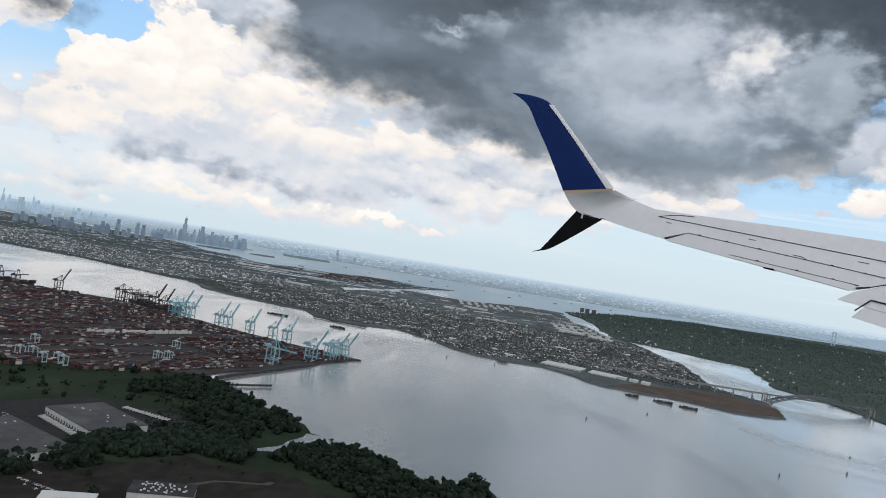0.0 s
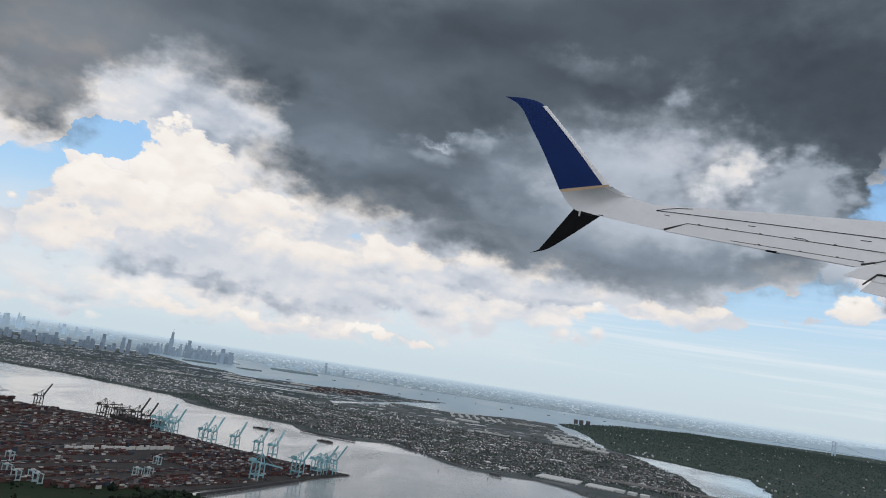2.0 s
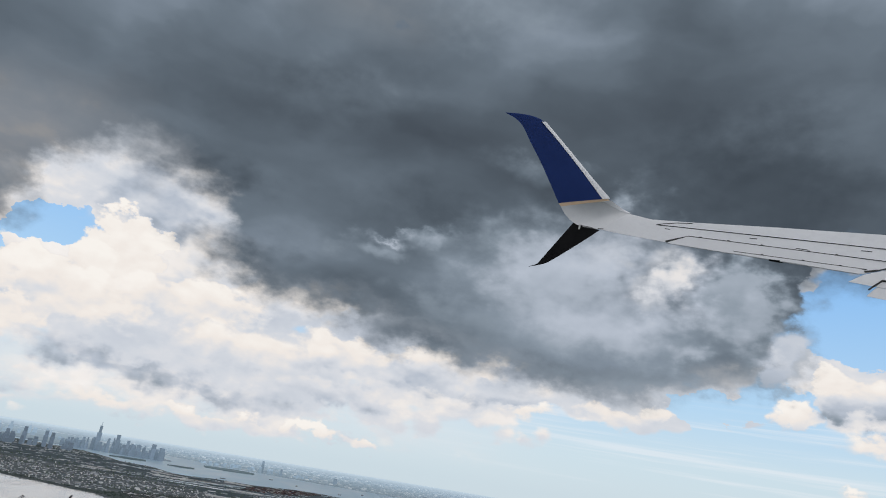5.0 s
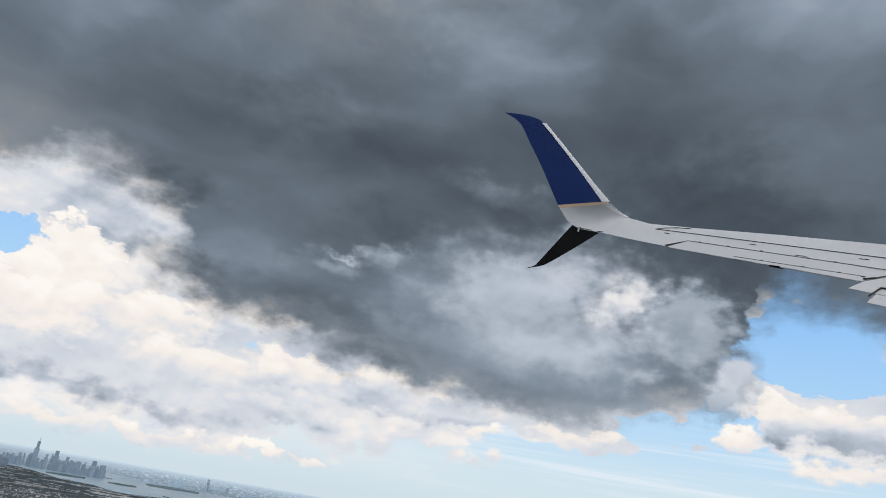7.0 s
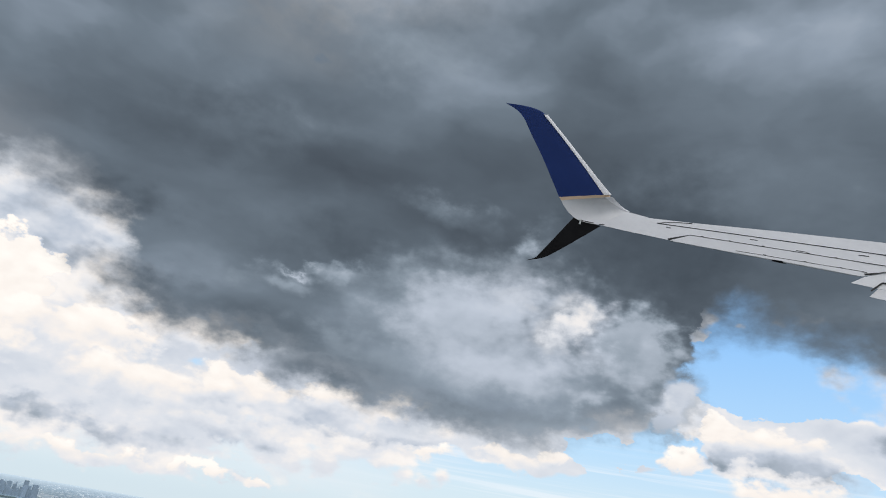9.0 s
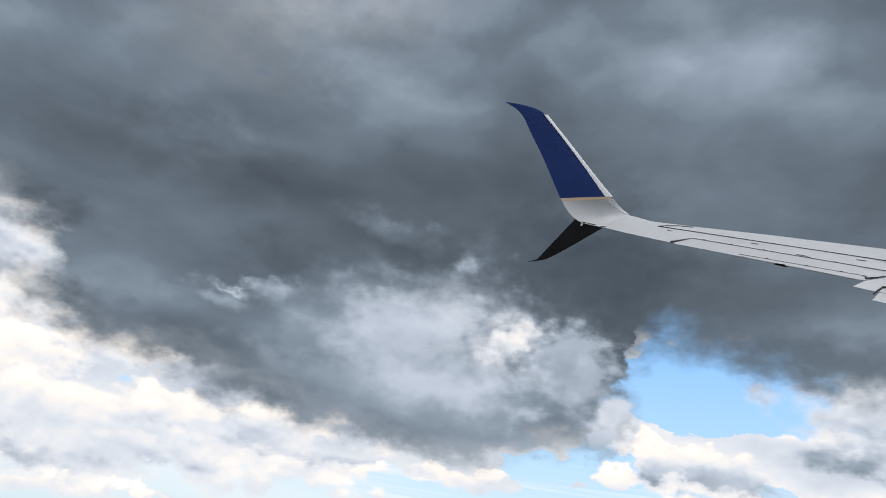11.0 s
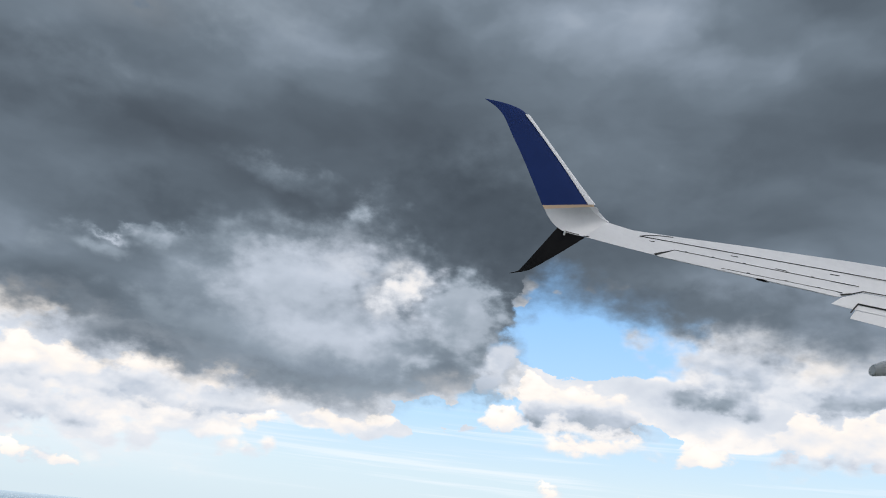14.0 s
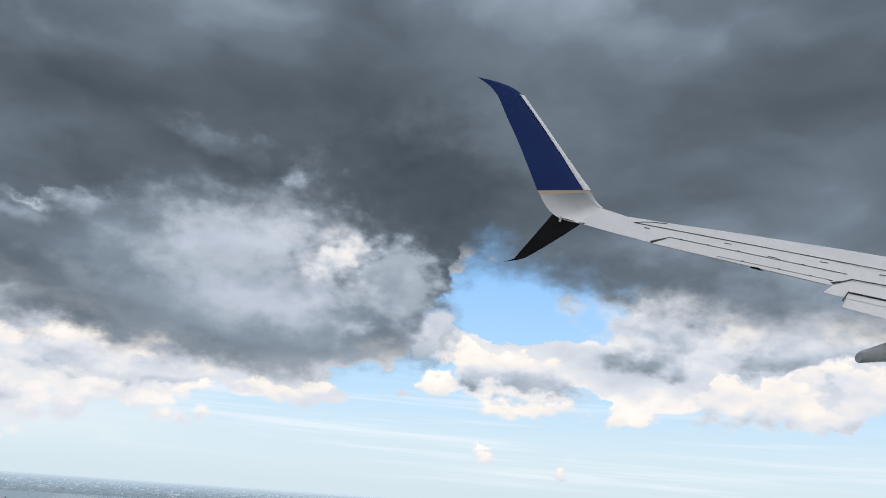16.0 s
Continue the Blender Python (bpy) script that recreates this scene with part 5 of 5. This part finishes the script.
x, y = scatter(NEAR_TOWN, 38000, rng)
green = patches(x, y) < rng.uniform(-0.6, 0.9, len(x))
x, y = x[green], y[green]
tagged(crowns_mesh("town_trees", TOWN_LEAVES, x, y, np.full(len(x), 0.8), rng.uniform(0.6, 1.15, len(x)), 1), "dark street trees between the houses", "trees", kind="stuff")
MID_TOWN = [(-680, 1145), (-518, 1090), (-335, 990), (-320, 1060), (-240, 1190), (20, 1130), (200, 1110), (305, 1100), (285, 1440), (305, 1700), (320, 1850), (273, 1865), (198, 1825), (80, 1650), (-72, 1720), (-98, 1525), (-165, 1280), (-190, 1413), (-122, 1633), (-50, 1933), (40, 2230), (-44, 2130), (-126, 2255), (-212, 2240), (-307, 2070), (-414, 2075), (-488, 1980), (-607, 2200), (-733, 2285), (-1000, 2740), (-1150, 2880), (-2500, 3200), (-2000, 1600)]


def belt(x, y):
    """How far a place lies inland, from the near shore 0 to the far shore 1, along the peninsula."""
    return np.clip((y - (960 - 0.28 * x)) / (800 - 0.8 * x), 0, 1)


x, y = scatter(MID_TOWN, 52000, rng)
keep = (belt(x, y) < 0.30 + 0.10 * patches(x * 0.7, y * 0.7)) | (patches(x * 0.3, y * 0.3) > 0.45)
x, y = x[keep], y[keep]
k = len(x)
tagged(boxes_mesh("far_town_houses", FAR_HOUSES, x, y, np.full(k, 0.75), rng.uniform(1.2, 2.8, k) * rng.choice([1, 1, 1, 2.4], k), rng.uniform(1.0, 2.0, k), rng.uniform(0.5, 1.1, k) * rng.choice([1, 1, 1, 1, 1, 1, 1, 1, 2.5], k), radians(24) + rng.integers(0, 2, k) * math.pi / 2), "far town blocks and halls, paled for sun and haze", "houses", kind="stuff")
x, y = scatter(MID_TOWN, 2400, rng)
keep = (belt(x, y) > 0.35) | (patches(x * 0.6, y * 0.6) > 0.5)
x, y = x[keep], y[keep]
k = len(x)
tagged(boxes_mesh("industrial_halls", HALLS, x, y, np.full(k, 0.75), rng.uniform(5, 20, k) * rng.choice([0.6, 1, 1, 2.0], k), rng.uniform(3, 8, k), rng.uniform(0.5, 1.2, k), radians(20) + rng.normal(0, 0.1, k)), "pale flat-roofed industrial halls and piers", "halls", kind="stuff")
x, y = scatter(NEAR_TOWN, 900, rng)
keep = patches(x * 0.7 + 15, y * 0.7) > 0.25
x, y = x[keep], y[keep]
k = len(x)
tagged(boxes_mesh("town_halls", HALLS, x, y, np.full(k, 0.75), rng.uniform(3, 9, k), rng.uniform(2.5, 5, k), rng.uniform(0.9, 1.5, k), radians(24) + rng.normal(0, 0.1, k)), "white and grey flat-roofed halls among the houses", "halls", kind="stuff")
x, y = scatter(MID_TOWN, 24000, rng)
b = belt(x, y)
green = patches(x * 0.3 + 40, y * 0.3) > rng.uniform(0.0, 0.5, len(x)) - 0.9 * ((b > 0.28) & (b < 0.44))
x, y = x[green], y[green]
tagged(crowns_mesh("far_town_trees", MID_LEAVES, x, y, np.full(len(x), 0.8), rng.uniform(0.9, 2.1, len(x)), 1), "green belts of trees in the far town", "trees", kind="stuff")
x, y = scatter([(-290, 1960), (-205, 2170), (-125, 2180), (-150, 1980), (-180, 1773), (-272, 1700)], 1100, rng)
k = len(x)
tagged(boxes_mesh("far_container_yard", BOXES, x, y, np.full(k, 0.75), rng.uniform(4, 9, k), rng.uniform(2, 3, k), rng.uniform(0.8, 2.0, k), radians(-14)), "rust-red container stacks on the far shore", "containers", kind="stuff")
SHEDS = [(-420, 1780, 90, 14, -14), (-280, 1585, 70, 12, -10), (-470, 1716, 80, 13, -14), (-575, 1614, 70, 12, -16), (20, 1285, 40, 14, -20), (60, 1400, 44, 16, -20), (190, 1600, 50, 18, -20), (203, 1143, 38, 16, -30), (240, 1095, 34, 15, -32), (95, 1143, 38, 15, -22), (-260, 1279, 46, 10, -18), (-360, 1960, 70, 14, -12), (-520, 1880, 90, 14, -16)]
for i, (x, y, w, d, turn) in enumerate(SHEDS):
    warehouse((x, y), turn, w, d, 2.6, PALE, ROOF_WHITE if i % 3 else ROOF, "long pale shed on the industrial shore" if i % 3 else "long shed with a grey roof on the industrial shore", 0, 3)
x, y = scatter(PENINSULA, 90000, rng, (-700, 312, 560, 1160))
SPIT = [(120, 600), (150, 575), (194, 560), (236, 535), (290, 550), (310, 640), (262, 650), (215, 632), (175, 650), (100, 640)]
bare = ~inside(NEAR_TOWN, x, y) & ~inside(MID_TOWN, x, y) & ~inside(SPIT, x, y) & (rng.random(len(x)) < 0.75)
x, y = x[bare], y[bare]
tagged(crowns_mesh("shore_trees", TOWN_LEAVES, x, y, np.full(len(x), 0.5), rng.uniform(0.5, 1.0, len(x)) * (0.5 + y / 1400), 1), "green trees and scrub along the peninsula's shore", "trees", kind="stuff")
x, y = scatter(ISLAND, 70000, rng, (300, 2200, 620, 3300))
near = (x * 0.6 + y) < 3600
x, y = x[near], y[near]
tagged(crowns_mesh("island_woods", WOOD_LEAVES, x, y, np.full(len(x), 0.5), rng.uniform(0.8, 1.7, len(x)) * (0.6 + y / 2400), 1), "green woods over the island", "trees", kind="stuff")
x, y = scatter(ISLAND, 26000, rng, (300, 2200, 620, 3300))
keep = patches(x * 0.35 + 30, y * 0.35) > rng.uniform(0.05, 0.7, len(x))
x, y = x[keep], y[keep]
k = len(x)
tagged(boxes_mesh("island_houses", HOUSES, x, y, np.full(k, 0.75), rng.uniform(1.2, 2.6, k), rng.uniform(1.0, 2.0, k), rng.uniform(1.1, 1.9, k), rng.uniform(0, 3, k), 0.3), "scattered houses among the island's trees", "houses", kind="stuff")
x, y = scatter(FAR_SHORE, 26000, rng, (-3000, 9000, 3500, 13000))
k = len(x)
tagged(boxes_mesh("far_city_blocks", FAR_CITY, x, y, np.full(k, 0.75), rng.uniform(6, 26, k) * (y / 4000) ** 0.6, rng.uniform(6, 20, k) * (y / 4000) ** 0.6, rng.uniform(2, 6, k) * rng.choice([1, 1, 1, 1, 2.2], k), rng.uniform(0, 1.5, k)), "far city blocks along the horizon, pale with painted haze", "city blocks", kind="stuff")

# ---- marsh woods ----
WOODS = [(-104, 360), (-93, 352), (-72, 326), (-52, 310), (-42, 292), (-58, 262), (-80, 252), (-92, 262), (-80, 284), (-100, 300), (-122, 312), (-120, 335)]
SHORE = [(-30, 276), (-13, 272), (6, 248), (17, 246), (28, 258), (32, 232), (50, 150), (20, 150), (8, 196), (-10, 222), (-32, 240), (-46, 250), (-40, 262)]
BELT = [(-104, 226), (-84, 226), (-66, 240), (-52, 236), (-52, 252), (-66, 262), (-92, 258), (-100, 240)]
HEDGE = [(-160, 200), (-112, 186), (-96, 204), (-86, 216), (-98, 226), (-110, 208), (-160, 214)]
x, y = [], []
for poly, n in ((WOODS, 4200), (SHORE, 5200), (BELT, 3000), (HEDGE, 3000)):
    a, b = scatter(poly, n, rng)
    x, y = np.concatenate([x, a]), np.concatenate([y, b])
keep = ~((patches(x * 1.6 + 20, y * 1.6) > 0.30) & (x < -50))
x, y = x[keep], y[keep]
a, b = scatter([(-300, 300), (-105, 364), (-100, 300), (-128, 290), (-160, 262), (-300, 240)], 260, rng)
x, y = np.concatenate([x, a]), np.concatenate([y, b])
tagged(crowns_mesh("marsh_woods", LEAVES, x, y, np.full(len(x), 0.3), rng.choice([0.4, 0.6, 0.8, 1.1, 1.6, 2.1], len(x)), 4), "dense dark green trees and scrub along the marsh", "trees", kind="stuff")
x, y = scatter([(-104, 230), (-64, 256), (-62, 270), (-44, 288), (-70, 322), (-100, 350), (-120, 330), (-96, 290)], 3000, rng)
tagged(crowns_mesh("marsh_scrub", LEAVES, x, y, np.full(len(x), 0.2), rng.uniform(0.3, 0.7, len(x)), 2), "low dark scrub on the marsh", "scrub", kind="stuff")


def tree(m, r, high):
    t = tagged(new("tree"), "dark leafy tree at the edge of the marsh", "tree", "single trees on the marsh")
    t.matrix_world = m
    rings = [[(w * math.cos(i), w * math.sin(i), z) for i in (0, 1.05, 2.1, 3.14, 4.2, 5.24)] for w, z in ((0.14, 0), (0.10, high * 0.4), (0.04, high * 0.8))]
    part("trunk", loft(rings), BARK, t)
    n = 16
    x, y = rng.normal(0, r * 0.42, n), rng.normal(0, r * 0.42, n)
    ob = crowns_mesh("crown", LEAVES, x, y, rng.uniform(high * 0.35, high * 0.8, n), np.full(n, r * 0.5), 1, False)
    ob.parent = t


for x, y, r, h in ((-93, 352, 0.9, 2.4), (-88, 353, 0.8, 2.2), (-86, 354, 0.7, 2.0), (-128, 300, 1.6, 3.0), (-140, 296, 1.5, 2.8), (-110, 310, 1.8, 3.0), (-78, 190, 1.8, 2.6), (-28, 279, 0.7, 1.8), (16, 246, 1.8, 3.0), (24, 250, 1.7, 3.0), (28, 256, 1.5, 2.8), (-152, 300, 1.5, 2.8), (-73, 225, 0.7, 1.0), (-70, 224, 0.6, 0.9), (-66, 226, 0.5, 0.8), (-56, 228, 0.6, 0.9), (-48, 226, 0.6, 0.9), (-60, 214, 0.5, 0.7), (-86, 204, 1.1, 1.5)):
    tree(at(x, y, 0.5), r, h)


# ---- skylines ----
def tower(az, dist, wide, high, mat, label, spire=0.0, taper=0.8, sink=0.8):
    t = tagged(new("skyscraper"), label, "skyscraper", "towers of the far skyline")
    t.matrix_world = at(dist * math.sin(radians(az)), dist * math.cos(radians(az)), sink, -az + 20)
    bm = bmesh.new()
    box(bm, 0, 0, 0, wide, wide * 0.8, high * 0.72)
    part("shaft", bm, mat, t)
    bm = bmesh.new()
    box(bm, 0, 0, high * 0.72, wide * taper, wide * 0.8 * taper, high * 0.28)
    part("upper_tier", bm, mat, t)
    if spire:
        bm = bmesh.new()
        bar(bm, (0, 0, high), (0, 0, high + spire), 1.2)
        part("spire", bm, mat, t)


r = random.Random(5)
for i in range(100):
    az = r.uniform(-21.6, -14.9)
    peak = 1 - 0.4 * abs((az + 18) / 3.2)
    tower(az, r.uniform(3210, 3420), r.uniform(6, 13), r.uniform(20, 62) * peak, TOWER, "grey-blue office tower at the island's tip", 0, r.uniform(0.55, 1))
tower(-19.41, 3320, 15, 96, TOWER, "tallest tapering glass tower of the skyline with a spire", 14, 0.6)
tower(-15.1, 3190, 18, 48, TOWER, "broad dark office block at the island's end", 0, 0.95)
tower(-15.7, 3200, 15, 58, TOWER, "tall grey-blue office tower near the island's end", 0, 0.9)
tower(-18.15, 3300, 17, 72, TOWER, "tall grey office tower of the skyline", 0, 0.7)
for i in range(50):
    az = r.uniform(-30.6, -20.8)
    tower(az, r.uniform(2500, 2800), r.uniform(8, 15), r.uniform(10, 30), TOWER, "grey-blue tower on the near river bank", 0, r.uniform(0.7, 1))
for az, h in ((-23.9, 52), (-24.9, 38), (-22.6, 48), (-22.2, 46), (-26.9, 36), (-24.6, 32), (-28.3, 34)):
    tower(az, 2650, 11, h, TOWER, "tall grey-blue tower on the near river bank", 0, 0.8)
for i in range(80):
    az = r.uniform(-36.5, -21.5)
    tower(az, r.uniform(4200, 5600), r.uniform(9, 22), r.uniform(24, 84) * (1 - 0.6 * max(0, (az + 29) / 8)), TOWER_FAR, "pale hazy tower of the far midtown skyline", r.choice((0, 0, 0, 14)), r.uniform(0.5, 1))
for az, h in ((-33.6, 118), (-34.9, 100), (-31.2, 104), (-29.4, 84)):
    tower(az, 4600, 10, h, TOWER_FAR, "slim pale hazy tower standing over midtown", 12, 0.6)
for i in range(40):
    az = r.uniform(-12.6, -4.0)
    tower(az, r.uniform(4100, 4500), r.uniform(9, 18), r.uniform(8, 26) * (1.3 - abs(az + 8) * 0.16), TOWER_FAR, "far borough tower, pale with painted haze", 0, r.uniform(0.7, 1))
tower(-8.0, 4200, 13, 60, TOWER, "slim dark tower rising over the far borough", 0, 0.8)
tower(-6.6, 4200, 11, 34, TOWER, "slim tower in the far borough", 0, 0.8)
tower(-2.6, 4150, 20, 32, TOWER, "broad tower in the far borough", 0, 0.7)
for az in (11.5, 11.9, 12.4):
    tower(az, 2150 + az * 4, 10, 12, BLOCK, "dark apartment block at the island's point", 0, 1.0)
# dark trees, lifted by haze painted as emission
ISLET = material("islet_trees", [(0.3, (0.03, 0.045, 0.04)), (0.7, (0.06, 0.08, 0.07))], 0.03, rough=0.95, spec=0.1, hazed=True)
land("harbour_islet_ground", [(-746, 3480), (-700, 3300), (-600, 3240), (-500, 3360), (-540, 3560), (-640, 3640)], ISLET, 2.5, "low green island in the harbour", 6, 2)
land("harbour_islet_near_ground", [(-890, 2670), (-810, 2650), (-780, 2720), (-800, 2790), (-870, 2760)], ISLET, 2.5, "small low island near the river bank", 6, 2)
land("harbour_islet_far_ground", [(-700, 2700), (-640, 2660), (-610, 2720), (-630, 2800), (-690, 2770)], ISLET, 2.0, "small low island in the harbour", 6, 2)
